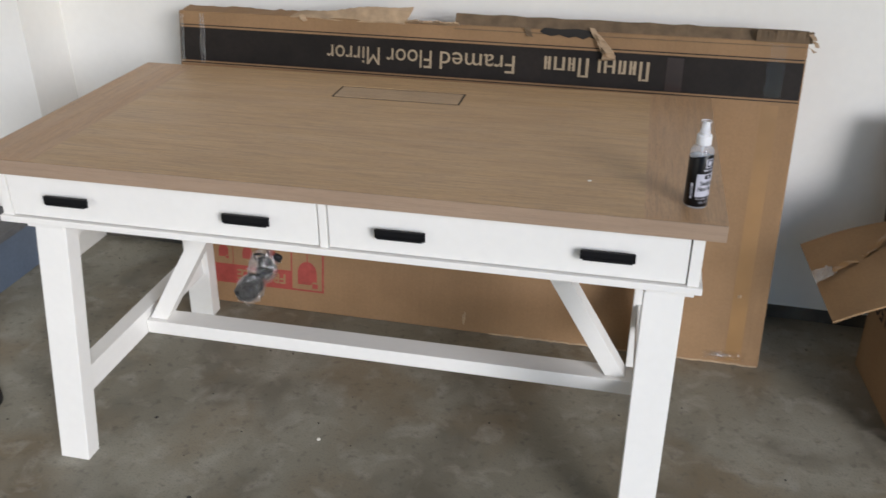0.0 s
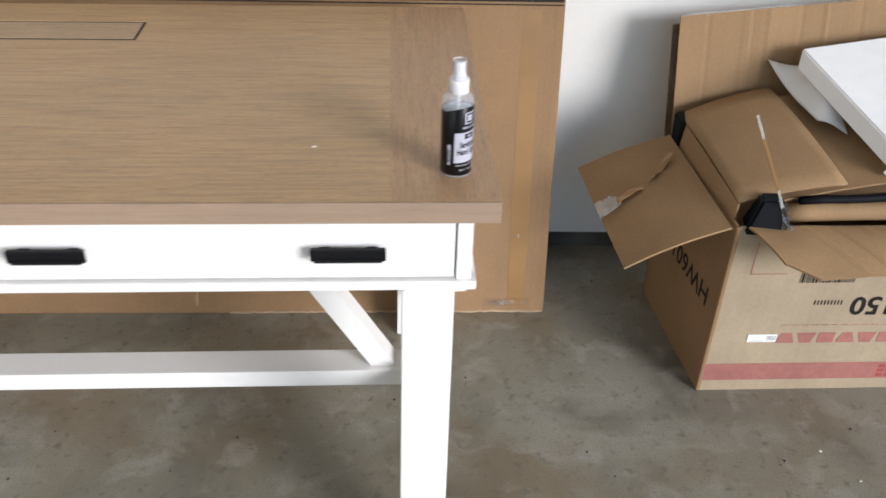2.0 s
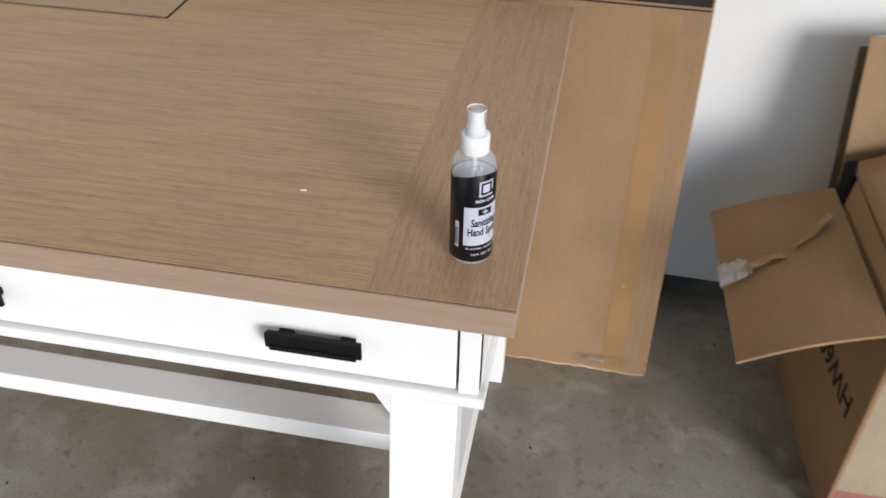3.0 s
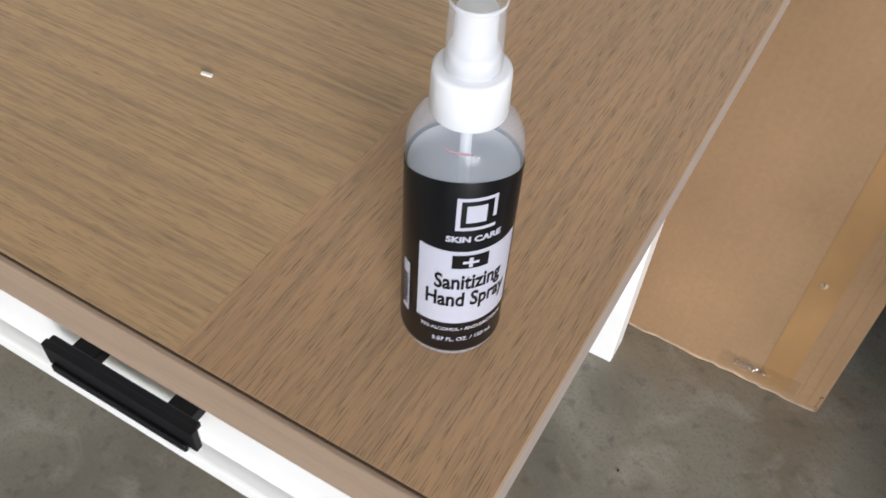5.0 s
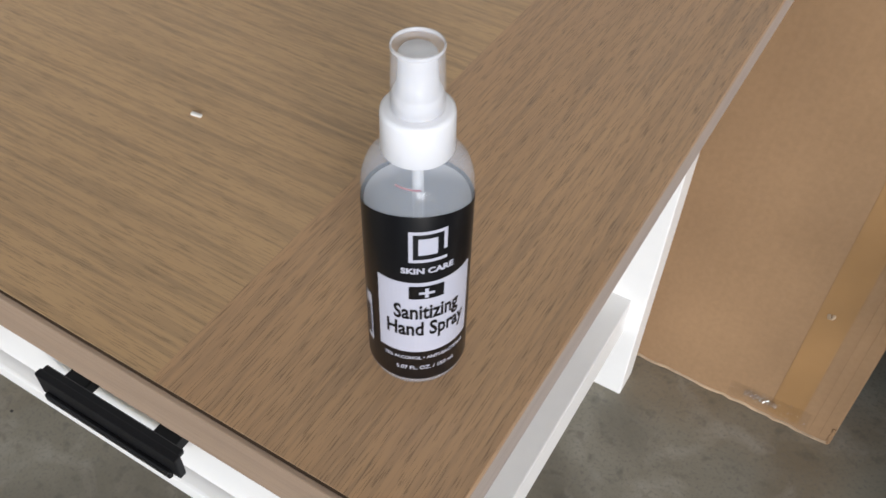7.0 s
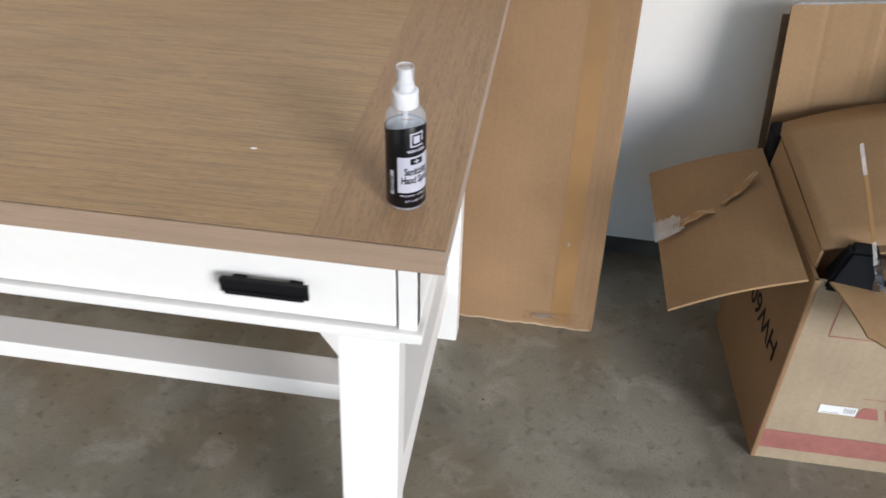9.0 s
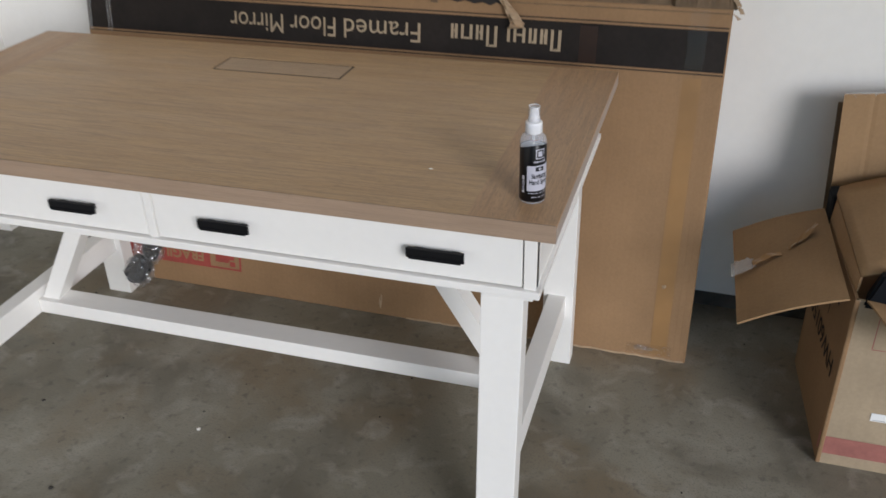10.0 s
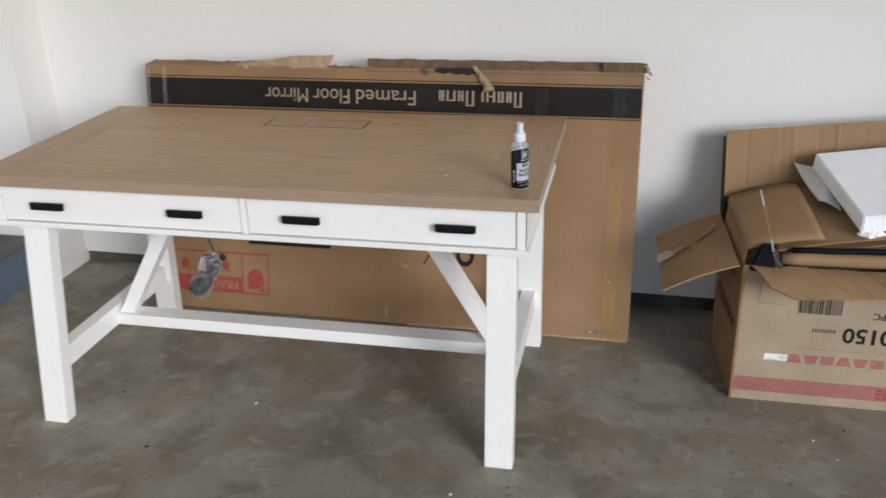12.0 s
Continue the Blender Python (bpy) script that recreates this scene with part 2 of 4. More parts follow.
FILM = film_plastic("clear_film", 0.20, (0.95, 0.96, 0.98), 60)
BAND_TAPE = mat("tape_on_band", (0.032, 0.018, 0.013), 0.3, var=0.2, scale=20)
FROST = hazy("creased_clear_tape", 0.30, (0.72, 0.70, 0.66), 0.2, True)
GLINT = film_plastic("clear_tape", 0.14)
FAINT = film_plastic("flat_clear_tape", 0.015)
GUARD = mat("black_plastic", (0.006, 0.007, 0.009), 0.6, var=0.2, spec=0.12)
FOAM = mat("polystyrene", (0.95, 0.95, 0.95), 0.7, var=0.02, scale=30, bump=0.15, bump_scale=250)
PAPER = mat("foam_paper", (0.74, 0.72, 0.69), 0.8, var=0.06, scale=8, bump=0.2, bump_scale=14)
STICKER = mat("white_sticker", (0.82, 0.82, 0.80), 0.5, var=0.02)
LABEL = mat("black_label", (0.006, 0.006, 0.007), 0.30, var=0.1, spec=0.25)
LABEL_W = mat("white_label_print", (0.50, 0.50, 0.57), 0.4, var=0.02)
CAPW = mat("white_plastic", (0.83, 0.83, 0.85), 0.35, var=0.01)
PET = hazy("clear_bottle", 0.26, (0.80, 0.86, 0.95), 0.02)
OVERCAP = hazy("clear_overcap", 0.16, (0.93, 0.93, 0.96), 0.12)
CAPRIM = hazy("overcap_rim", 0.50, (0.90, 0.90, 0.92), 0.15)
TUBE = mat("milky_tube", (0.75, 0.75, 0.75), 0.4, var=0.02)
REDMARK = mat("red_rib", (0.45, 0.05, 0.04), 0.5, var=0.1)
CABLE = mat("black_cable", (0.010, 0.010, 0.012), 0.35, var=0.1)
CAMO = mat("camo_fabric", (0.36, 0.26, 0.16), 0.85, var=0.1, scale=42, color2=(0.012, 0.011, 0.010), bump=0.2)
RUBBER = mat("black_rubber", (0.013, 0.013, 0.013), 0.7, var=0.1)
CRUMB = mat("crumb", (0.75, 0.72, 0.66), 0.7, var=0.05)
GRIT = mat("grit", (0.05, 0.045, 0.04), 0.9, var=0.3)

# ---- building helpers ----
ONE = Matrix.Identity(4)
BASE = {}


def thing(name, at, label, category, group=""):
    """An Empty at the thing's base, which parents its parts."""
    ob = new(name)
    ob.location = at
    ob.empty_display_size = 0.05
    BASE[ob.name] = Vector(at)
    return tagged(ob, label, category, group)


def part(name, bm, material, parent, label="", smooth=False):
    """Links a bmesh, given in world coordinates, as one mesh under a thing or a part."""
    base = BASE[parent.name]
    bmesh.ops.recalc_face_normals(bm, faces=bm.faces)
    for v in bm.verts:
        v.co -= base
    me = bpy.data.meshes.new(name)
    bm.to_mesh(me)
    bm.free()
    me.materials.append(material)
    if smooth:
        for p in me.polygons:
            p.use_smooth = True
    ob = new(name, me)
    ob.parent = parent
    BASE[ob.name] = base
    if label:
        tagged(ob, label)
    return ob


def single(name, bm, material, label, category, group="", kind="", smooth=False, at=(0, 0, 0)):
    """A thing, or a piece of the setting, that is one mesh."""
    bmesh.ops.recalc_face_normals(bm, faces=bm.faces)
    for v in bm.verts:
        v.co -= Vector(at)
    me = bpy.data.meshes.new(name)
    bm.to_mesh(me)
    bm.free()
    me.materials.append(material)
    if smooth:
        for p in me.polygons:
            p.use_smooth = True
    ob = new(name, me)
    ob.location = at
    BASE[ob.name] = Vector(at)
    return tagged(ob, label, category, group, kind)


def box(x0, x1, y0, y1, z0, z1, r=0.0, seg=2, bm=None):
    """An upright box with rounded edges."""
    own = bmesh.new()
    bmesh.ops.create_cube(own, size=1)
    for v in own.verts:
        v.co = Vector(((x0 + x1) / 2 + v.co.x * (x1 - x0), (y0 + y1) / 2 + v.co.y * (y1 - y0), (z0 + z1) / 2 + v.co.z * (z1 - z0)))
    if r:
        bmesh.ops.bevel(own, geom=own.edges[:], offset=r, segments=seg, affect="EDGES", profile=0.6)
    if bm is None:
        return own
    me = bpy.data.meshes.new("tmp")
    own.to_mesh(me)
    own.free()
    bm.from_mesh(me)
    bpy.data.meshes.remove(me)
    return bm


def moved(bm, m):
    bmesh.ops.transform(bm, matrix=m, verts=bm.verts)
    return bm


def lathe(profile, at, n=48, cap=True):
    """Turns (radius, height) pairs round the upright axis through at."""
    bm = bmesh.new()
    rings = []
    for r, z in profile:
        rings.append([bm.verts.new((at[0] + r * math.cos(a), at[1] + r * math.sin(a), at[2] + z)) for a in (2 * math.pi * i / n for i in range(n))])
    for a, b in zip(rings, rings[1:]):
        for i in range(n):
            bm.faces.new((a[i], a[(i + 1) % n], b[(i + 1) % n], b[i]))
    if cap:
        bm.faces.new(rings[0][::-1])
        bm.faces.new(rings[-1])
    return bm


def sheet(corners, thick=0.004, nu=10, nv=8, bend=None, ragged=None):
    """A board between four corners (00, 10, 11, 01), with thickness; bend(u, v) lifts it along its normal, ragged(u) cuts its far edge."""
    a, b, c, d = (Vector(p) for p in corners)
    nrm = ((b - a).cross(d - a)).normalized()
    bm = bmesh.new()
    rows = []
    for side in (0, 1):
        grid = []
        for j in range(nv + 1):
            line = []
            for i in range(nu + 1):
                u, v = i / nu, j / nv
                if ragged:
                    v *= ragged(u)
                p = (a * (1 - u) + b * u) * (1 - v) + (d * (1 - u) + c * u) * v
                p = p + nrm * ((bend(u, v) if bend else 0) - thick * side)
                line.append(bm.verts.new(p))
            grid.append(line)
        rows.append(grid)
    for grid in rows:
        for j in range(nv):
            for i in range(nu):
                bm.faces.new((grid[j][i], grid[j][i + 1], grid[j + 1][i + 1], grid[j + 1][i]))
    f, g = rows
    for j in range(nv):
        for i in (0, nu):
            bm.faces.new((f[j][i], f[j + 1][i], g[j + 1][i], g[j][i]))
    for i in range(nu):
        for j in (0, nv):
            bm.faces.new((f[j][i], f[j][i + 1], g[j][i + 1], g[j][i]))
    return bm


def tube(points, r=0.003, n=8):
    """A round cord along a line of points."""
    pts = [Vector(p) for p in points]
    bm = bmesh.new()
    rings = []
    for i, p in enumerate(pts):
        d = (pts[min(i + 1, len(pts) - 1)] - pts[max(i - 1, 0)]).normalized()
        u = d.orthogonal().normalized() if i == 0 else (u - d * u.dot(d)).normalized()
        w = d.cross(u)
        rings.append([bm.verts.new(p + (u * math.cos(a) + w * math.sin(a)) * r) for a in (2 * math.pi * k / n for k in range(n))])
    for a, b in zip(rings, rings[1:]):
        for k in range(n):
            bm.faces.new((a[k], a[(k + 1) % n], b[(k + 1) % n], b[k]))
    bm.faces.new(rings[0][::-1])
    bm.faces.new(rings[-1])
    return bm


def lettering(body, size, m, width=1.0, bold=0.0):
    """Words in the built-in font as a thin mesh, centred on the pose m, letters in its x-y plane."""
    cu = bpy.data.curves.new("words", "FONT")
    cu.body, cu.size, cu.align_x, cu.align_y, cu.offset = body, size, "CENTER", "CENTER", bold
    cu.resolution_u = 3
    ob = bpy.data.objects.new("words", cu)
    scene.collection.objects.link(ob)
    me = bpy.data.meshes.new_from_object(ob.evaluated_get(bpy.context.evaluated_depsgraph_get()))
    bm = bmesh.new()
    bm.from_mesh(me)
    bpy.data.objects.remove(ob)
    bpy.data.curves.remove(cu)
    bpy.data.meshes.remove(me)
    return moved(bm, m @ Matrix.Diagonal((width, 1, 1, 1)))


def flat(x0, x1, y0, y1, m, bm=None, lift=0.0):
    """A flat rectangle in the x-y plane of the pose m (print, tape, a bar of writing)."""
    own = bm or bmesh.new()
    vs = [own.verts.new(m @ Vector((x, y, lift))) for x, y in ((x0, y0), (x1, y0), (x1, y1), (x0, y1))]
    own.faces.new(vs)
    return own

# ---- the garage ----
BACK_TURN = radians(-1.6)


def wall_y(x):
    return 4.350 - 0.028 * x


single("floor", box(-3.2, 9.7, 0.05, 4.6, -0.12, 0.0), FLOOR, "stained grey concrete garage slab with brown blotches", "floor", kind="structure")
single("driveway", box(-14, 28, -28, 0.047, -0.16, -0.02), DRIVE, "pale sunlit concrete driveway outside the garage", "driveway", kind="structure")


def turned_wall(x0, x1, depth, z0, z1, off=0.0):
    bm = box(x0, x1, 0, depth, z0, z1)
    for v in bm.verts:
        v.co.y += wall_y(v.co.x) + off
        if abs(v.co.z - 0.066) < 0.001:
            v.co.z += 0.0095 * (min(v.co.x, 1.5) - 1.5)     # the stem wall is lower at the west end
    return bm


single("wall_north", turned_wall(-0.885, 9.5, 0.14, 0.066, 3.10), WALL, "cream-white painted drywall of the garage", "wall", kind="structure")
single("curb", turned_wall(-0.885, 9.5, 0.12, 0.0, 0.066, 0.006), CURB, "dark stained concrete stem wall under the drywall", "curb", kind="structure")
single("wall_stub", box(-1.02, -0.885, 4.175, 4.52, 0.0, 3.10), WALL, "short white wall return beside the steps", "wall", kind="structure")
single("wall_recess", box(-2.6, -1.023, 4.178, 4.32, 0.0, 3.10), WALL, "cream-white recess wall behind the steps", "wall", kind="structure")
single("wall_west", box(-2.74, -2.603, 0.06, 4.32, 0.0, 3.10), WALL, "cream-white painted side wall of the garage", "wall", kind="structure")
single("wall_east", box(9.503, 9.64, 0.06, 4.4, 0.0, 3.10), UNSEEN_DARK, "unseen side wall, grey-brown and dark to cut bounced light", "wall", kind="structure")
# unseen front wall, its openings sized to let the sun in
for x0, x1 in ((-2.60, -2.5), (-0.6, 1.0), (7.6, 9.50)):
    single("wall_south", box(x0, x1, 0.06, 0.197, 0.0, 3.10), UNSEEN_DARK, "unseen dark grey-brown front wall, added round openings for the sun", "wall", kind="structure")
for x0, x1 in ((-2.497, -0.603), (1.003, 7.597)):
    single("wall_door_header", box(x0, x1, 0.06, 0.197, 3.04, 3.10), UNSEEN_DARK, "unseen dark grey-brown header, added over a garage door opening", "wall", kind="structure")
single("ceiling", box(-2.74, 9.64, 0.06, 4.5, 3.103, 3.22), BOUNCE_CEIL, "unseen off-white garage ceiling, pale to bounce light down", "ceiling", kind="structure")

# steps up to the house, in the recess
steps = thing("entry_steps", (-1.4, 3.6, 0), "blue-grey painted wooden entry steps with worn treads", "steps")
for i, x in enumerate((-0.985, -1.265, -1.545)):
    z = 0.185 * i
    part("riser", box(x - 0.022, x, 2.9, 4.172, z + (0.0 if i == 0 else 0.004), z + 0.158, 0.003), BLUE, steps, "blue-grey painted riser")
    part("tread", box(x - 0.30, x + 0.014, 2.9, 4.172, z + 0.160, z + 0.187, 0.006), TREAD if i == 0 else BLUE, steps, "scuffed dark grey tread" if i == 0 else "blue-grey tread")

# ---- the desk ----
X0, X1, Y0, Y1, TOP = -0.398, 1.140, 3.300, 4.044, 0.762
desk = thing("writing_desk", (0.375, 3.66, 0), "white trestle desk with brown-grey oak top and two wide drawers", "desk")
top = part("tabletop", box(X0, X1, Y0 + 0.004, Y1, TOP - 0.032, TOP - 0.006, 0.0015), EDGE_SIDE, desk, "solid core with pale oak edging")
SEAM = 0.994
SEAM_L = X0 + (X1 - SEAM)
HX0, HX1, HY0, HY1 = 0.212, 0.541, 3.856, 3.950
# the veneered field round the cable hatch
for x0, x1, y0, y1 in ((SEAM_L, SEAM, Y0 + 0.004, HY0), (SEAM_L, SEAM, HY1, Y1), (SEAM_L, HX0, HY0, HY1), (HX1, SEAM, HY0, HY1)):
    part("veneer_board", box(x0, x1, y0, y1, TOP - 0.006, TOP), FIELD, desk, "brown-grey oak veneer with long grain")
for x0, x1 in ((SEAM, X1), (X0, SEAM_L)):
    part("end_board", box(x0, x1, Y0 + 0.004, Y1, TOP - 0.006, TOP), ENDGRAIN, desk, "cross-grained oak end board")
part("edge_seam", box(X0 + 0.001, X1 - 0.001, Y0 + 0.0027, Y0 + 0.0039, TOP - 0.010, TOP - 0.0008), JOINT, desk, "dark joint between edging and top")
part("edge_band", box(X0, X1, Y0, Y0 + 0.0026, TOP - 0.032, TOP - 0.0004, 0.0006), EDGE, desk, "pale oak front edging")
hatch = part("cable_hatch", box(HX0 + 0.0060, HX1 - 0.0060, HY0 + 0.0075, HY1 - 0.0075, TOP - 0.0012, TOP + 0.0002, 0.0004, 1), HATCH_SHEEN, desk, "lift-up oak cable flap with dark gap")
# filler just below the top paints the gap's shade all round
part("hatch_gap_shade", box(HX0 - 0.001, HX1 + 0.001, HY0 - 0.001, HY1 + 0.001, TOP - 0.0059, TOP - 0.0014), GAP_SHADE, desk, "near-black filler that paints the shade in the flap's gap")

BX0, BX1, BZ0, BZ1 = -0.359, 1.107, 0.624, 0.730
FY = 3.321
part("bottom_rail", box(BX0 - 0.007, BX1 + 0.007, FY - 0.007, Y1 - 0.033, 0.6095, BZ0, 0.002), WHITE, desk, "white lower rail with a slight lip")
part("side_panel", box(BX0, BX0 + 0.018, FY + 0.004, Y1 - 0.04, BZ0, BZ1), WHITE, desk)
part("side_panel", box(BX1 - 0.018, BX1, FY + 0.004, Y1 - 0.04, BZ0, BZ1), WHITE, desk)
part("back_panel", box(BX0 + 0.018, BX1 - 0.018, Y1 - 0.058, Y1 - 0.042, BZ0, BZ1), WHITE, desk)
part("front_stile", box(BX0, -0.3355, FY, FY + 0.02, BZ0, BZ1, 0.001), WHITE, desk)
part("front_stile", box(1.0855, BX1, FY, FY + 0.02, BZ0, BZ1, 0.001), WHITE, desk)
part("centre_stile", box(0.3675, 0.3845, FY, FY + 0.02, BZ0, BZ1, 0.001), WHITE, desk)
# black sheet in place of the shade between the drawer fronts
part("drawer_gap_shade", box(-0.334, 1.084, FY + 0.014, FY + 0.018, BZ0 + 0.001, BZ1 - 0.001), GAP_SHADE, desk, "near-black sheet that paints the shadow gap behind the fronts")


def handle(x, parent):
    """A flat black cup-edge pull: a bar on a lipped backplate with two posts."""
    bm = box(x, x + 0.102, 3.3025, 3.3072, 0.6675, 0.6855, 0.0010)
    box(x + 0.005, x + 0.097, 3.2998, 3.303, 0.6662, 0.6725, 0.0008, 1, bm)
    box(x + 0.001, x + 0.101, 3.3060, 3.3108, 0.6815, 0.6853, 0.0008, 1, bm)
    grip = part("handle", bm, BLACK, parent, "matt black flat bar pull")
    for px in (x + 0.010, x + 0.076):
        part("post", box(px, px + 0.016, 3.3065, FY + 0.0012, 0.6700, 0.6790, 0.001), BLACK, grip)
    return grip


for x0, x1, hs in ((-0.3325, 0.3645, (-0.238, 0.167)), (0.3875, 1.0825, (0.488, 0.886))):
    front = part("drawer_front", box(x0, x1, FY + 0.001, FY + 0.0135, BZ0 + 0.003, BZ1 - 0.002, 0.0012), WHITE, desk, "flat white drawer front")
    for h in hs:
        handle(h, front)

LEG, LEGD = 0.075, 0.045
# (x of the leg's west face at top and floor, y of its front at top and floor): the frames splay slightly
for xt, xb, out, yf in ((-0.293, -0.323, -1, 3.266), (1.010, 1.006, 1, 3.279)):
    for yt, yb in ((3.328, yf), (3.918, 3.943)):
        bm = box(0, LEG, 0, LEGD, 0.0, 0.609, 0.002)
        for v in bm.verts:
            k = v.co.z / 0.609
            v.co += Vector((xb + (xt - xb) * k, yb + (yt - yb) * k, 0))
        part("leg", bm, WHITE, desk, "square white leg, slightly splayed")
        px = xt - 0.016 if out < 0 else xt + 0.004
        part("leg_plate", box(px, px + LEG + 0.012, yt - 0.004, yt + LEGD + 0.004, 0.599, 0.6085, 0.001), WHITE, desk)
    x = (xt + xb * 2) / 3
    part("side_rail", box(x + 0.012, x + 0.056, 3.334, 3.950, 0.150, 0.214, 0.002), WHITE, desk)
    part("top_rail", box(xt + 0.010, xt + 0.062, 3.376, 3.918, 0.560, 0.6085, 0.002), WHITE, desk)
part("stretcher", box(-0.2555, 1.0175, 3.608, 3.672, 0.152, 0.190, 0.002), WHITE, desk)
for s, xb, xt in ((1, -0.226, 0.022), (-1, 0.977, 0.729)):
    bm = bmesh.new()
    pts = [(xb - 0.024, 0.1905), (xb + 0.024, 0.1905), (xt + 0.024, 0.6085), (xt - 0.024, 0.6085)]
    lo = [bm.verts.new((x, 3.622, z)) for x, z in pts]
    hi = [bm.verts.new((x, 3.668, z)) for x, z in pts]
    bm.faces.new(lo)
    bm.faces.new(hi[::-1])
    for i in range(4):
        bm.faces.new((lo[i], hi[i], hi[(i + 1) % 4], lo[(i + 1) % 4]))
    part("brace", bm, WHITE, desk, "slanting white brace")

# ---- spray bottle ----
BOT = (1.0838, 3.3808, TOP + 0.0005)
bottle = thing("spray_bottle", BOT, "clear spray bottle with black label and white pump on the desk", "bottle")
R = 0.0213
part("body", lathe([(0.0, 0.0), (R - 0.004, 0.0), (R - 0.001, 0.0012), (R, 0.004), (R, 0.1045), (R - 0.0006, 0.1085), (R - 0.0022, 0.1130), (R - 0.0055, 0.1170), (0.0125, 0.1192), (0.0110, 0.1205), (0.0, 0.1205)], BOT, 64, False), PET, bottle, "clear plastic body full of liquid", True)
lab = lathe([(R + 0.0002, 0.0055), (R + 0.00035, 0.0057), (R + 0.00035, 0.1048), (R + 0.0002, 0.1050)], BOT, 72, False)
for v in lab.verts:
    if v.co.z > BOT[2] + 0.09:     # the label dips towards its sides and back
        v.co.z -= 0.0085 * (1 - max(0.0, math.cos(math.atan2(v.co.y - BOT[1], v.co.x - BOT[0]) - radians(-55))))
wrap = part("label", lab, LABEL, bottle, "glossy black wrap label", True)
part("label_back", lathe([(R - 0.0012, 0.006), (R - 0.0010, 0.0955)], BOT, 48, False), TUBE, bottle, "pale reverse of the label seen through the liquid", True)
FACE = radians(-47)
SKEW = 0.035     # the label sits slightly askew


def wrapped(bm, z):
    """Bends flat print (x across, y up) round the bottle at height z."""
    for v in bm.verts:
        a = FACE + v.co.x / R
        rr = R + 0.0006 + v.co.z
        v.co.y += SKEW * v.co.x
        v.co = Vector((BOT[0] + rr * math.cos(a), BOT[1] + rr * math.sin(a), BOT[2] + z + v.co.y))
    return bm


def strip(x0, x1, y0, y1, n=12, lift=0.0, bm=None):
    own = bm or bmesh.new()
    low = [own.verts.new((x0 + (x1 - x0) * i / n, y0, lift)) for i in range(n + 1)]
    high = [own.verts.new((x0 + (x1 - x0) * i / n, y1, lift)) for i in range(n + 1)]
    for i in range(n):
        own.faces.new((low[i], low[i + 1], high[i + 1], high[i]))
    return own


part("label_panel", wrapped(strip(-0.0208, 0.0206, 0.0, 0.0442, 24, -0.0002), 0.0256), LABEL_W, wrap, "white label panel")
bm = bmesh.new()
for x0, x1, y0, y1 in ((-0.0073, 0.0073, 0.0148, 0.0164), (-0.0073, 0.0073, 0.0, 0.0016), (-0.0073, -0.0057, 0.0016, 0.0148), (0.0059, 0.0073, 0.0054, 0.0148)):
    strip(x0, x1, y0, y1, 6, 0, bm)
strip(-0.0037, 0.0035, 0.0040, 0.0126, 4, 0, bm)
part("emblem", wrapped(bm, 0.0815), LABEL_W, wrap, "plain white square emblem")
part("label_text", wrapped(lettering("SKIN CARE", 0.0042, ONE, 1.0, 0.00018), 0.0766), LABEL_W, wrap)
part("cross_field", wrapped(strip(-0.0073, 0.0065, 0.0, 0.0074, 8, 0.0001), 0.0604), LABEL, wrap)
bm = strip(-0.0034, 0.0026, 0.0030, 0.0044, 3, 0.0003)
strip(-0.0011, 0.0003, 0.0010, 0.0030, 2, 0.0003, bm)
strip(-0.0011, 0.0003, 0.0044, 0.0064, 2, 0.0003, bm)
part("cross", wrapped(bm, 0.0604), LABEL_W, wrap)
part("label_text", wrapped(lettering("Sanitizing", 0.0122, ONE, 0.60, 0.00032), 0.0517), LABEL, wrap)
part("label_text", wrapped(lettering("Hand Spray", 0.0122, ONE, 0.60, 0.00032), 0.0410), LABEL, wrap)
part("label_text", wrapped(lettering("75% ALCOHOL \u2022 ANTI-BACTERIAL", 0.0030, ONE, 0.80, 0.00006), 0.0216), LABEL_W, wrap)
part("label_text", wrapped(lettering("5.07 FL. OZ. / 150 mL", 0.0036, ONE, 0.80, 0.00006), 0.0145), LABEL_W, wrap)
bm = strip(-0.0300, -0.0255, 0.0, 0.030, 5, 0)
part("barcode_panel", wrapped(bm, 0.022), LABEL_W, wrap)
bm = bmesh.new()
for i in range(9):
    strip(-0.0298, -0.0262, 0.004 + i * 0.0022, 0.0052 + i * 0.0022, 3, 0.0003, bm)
part("barcode", wrapped(bm, 0.022), LABEL, wrap)
# ribbed collar
n = 72
bm = bmesh.new()
rings = []
for z, r in ((0.1195, 0.0130), (0.1200, 0.0136), (0.1352, 0.0134), (0.1368, 0.0131), (0.1376, 0.0118), (0.1378, 0.0)):
    rings.append([bm.verts.new((BOT[0] + (r - (0.00025 if k % 2 and 0.1197 < z < 0.136 else 0)) * math.cos(2 * math.pi * k / n), BOT[1] + (r - (0.00025 if k % 2 and 0.1197 < z < 0.136 else 0)) * math.sin(2 * math.pi * k / n), BOT[2] + z)) for k in range(n)])
for a, b in zip(rings, rings[1:]):
    for k in range(n):
        bm.faces.new((a[k], a[(k + 1) % n], b[(k + 1) % n], b[k]))
bmesh.ops.remove_doubles(bm, verts=bm.verts, dist=0.00001)
part("collar", bm, CAPW, bottle, "ribbed white screw collar", True)
part("shoulder_line", tube([(BOT[0] + 0.012 * math.cos(a), BOT[1] + 0.012 * math.sin(a), BOT[2] + 0.1090) for a in (radians(-100 + 8 * i) for i in range(7))], 0.0004, 6), REDMARK, bottle, "faint red line inside the shoulder")
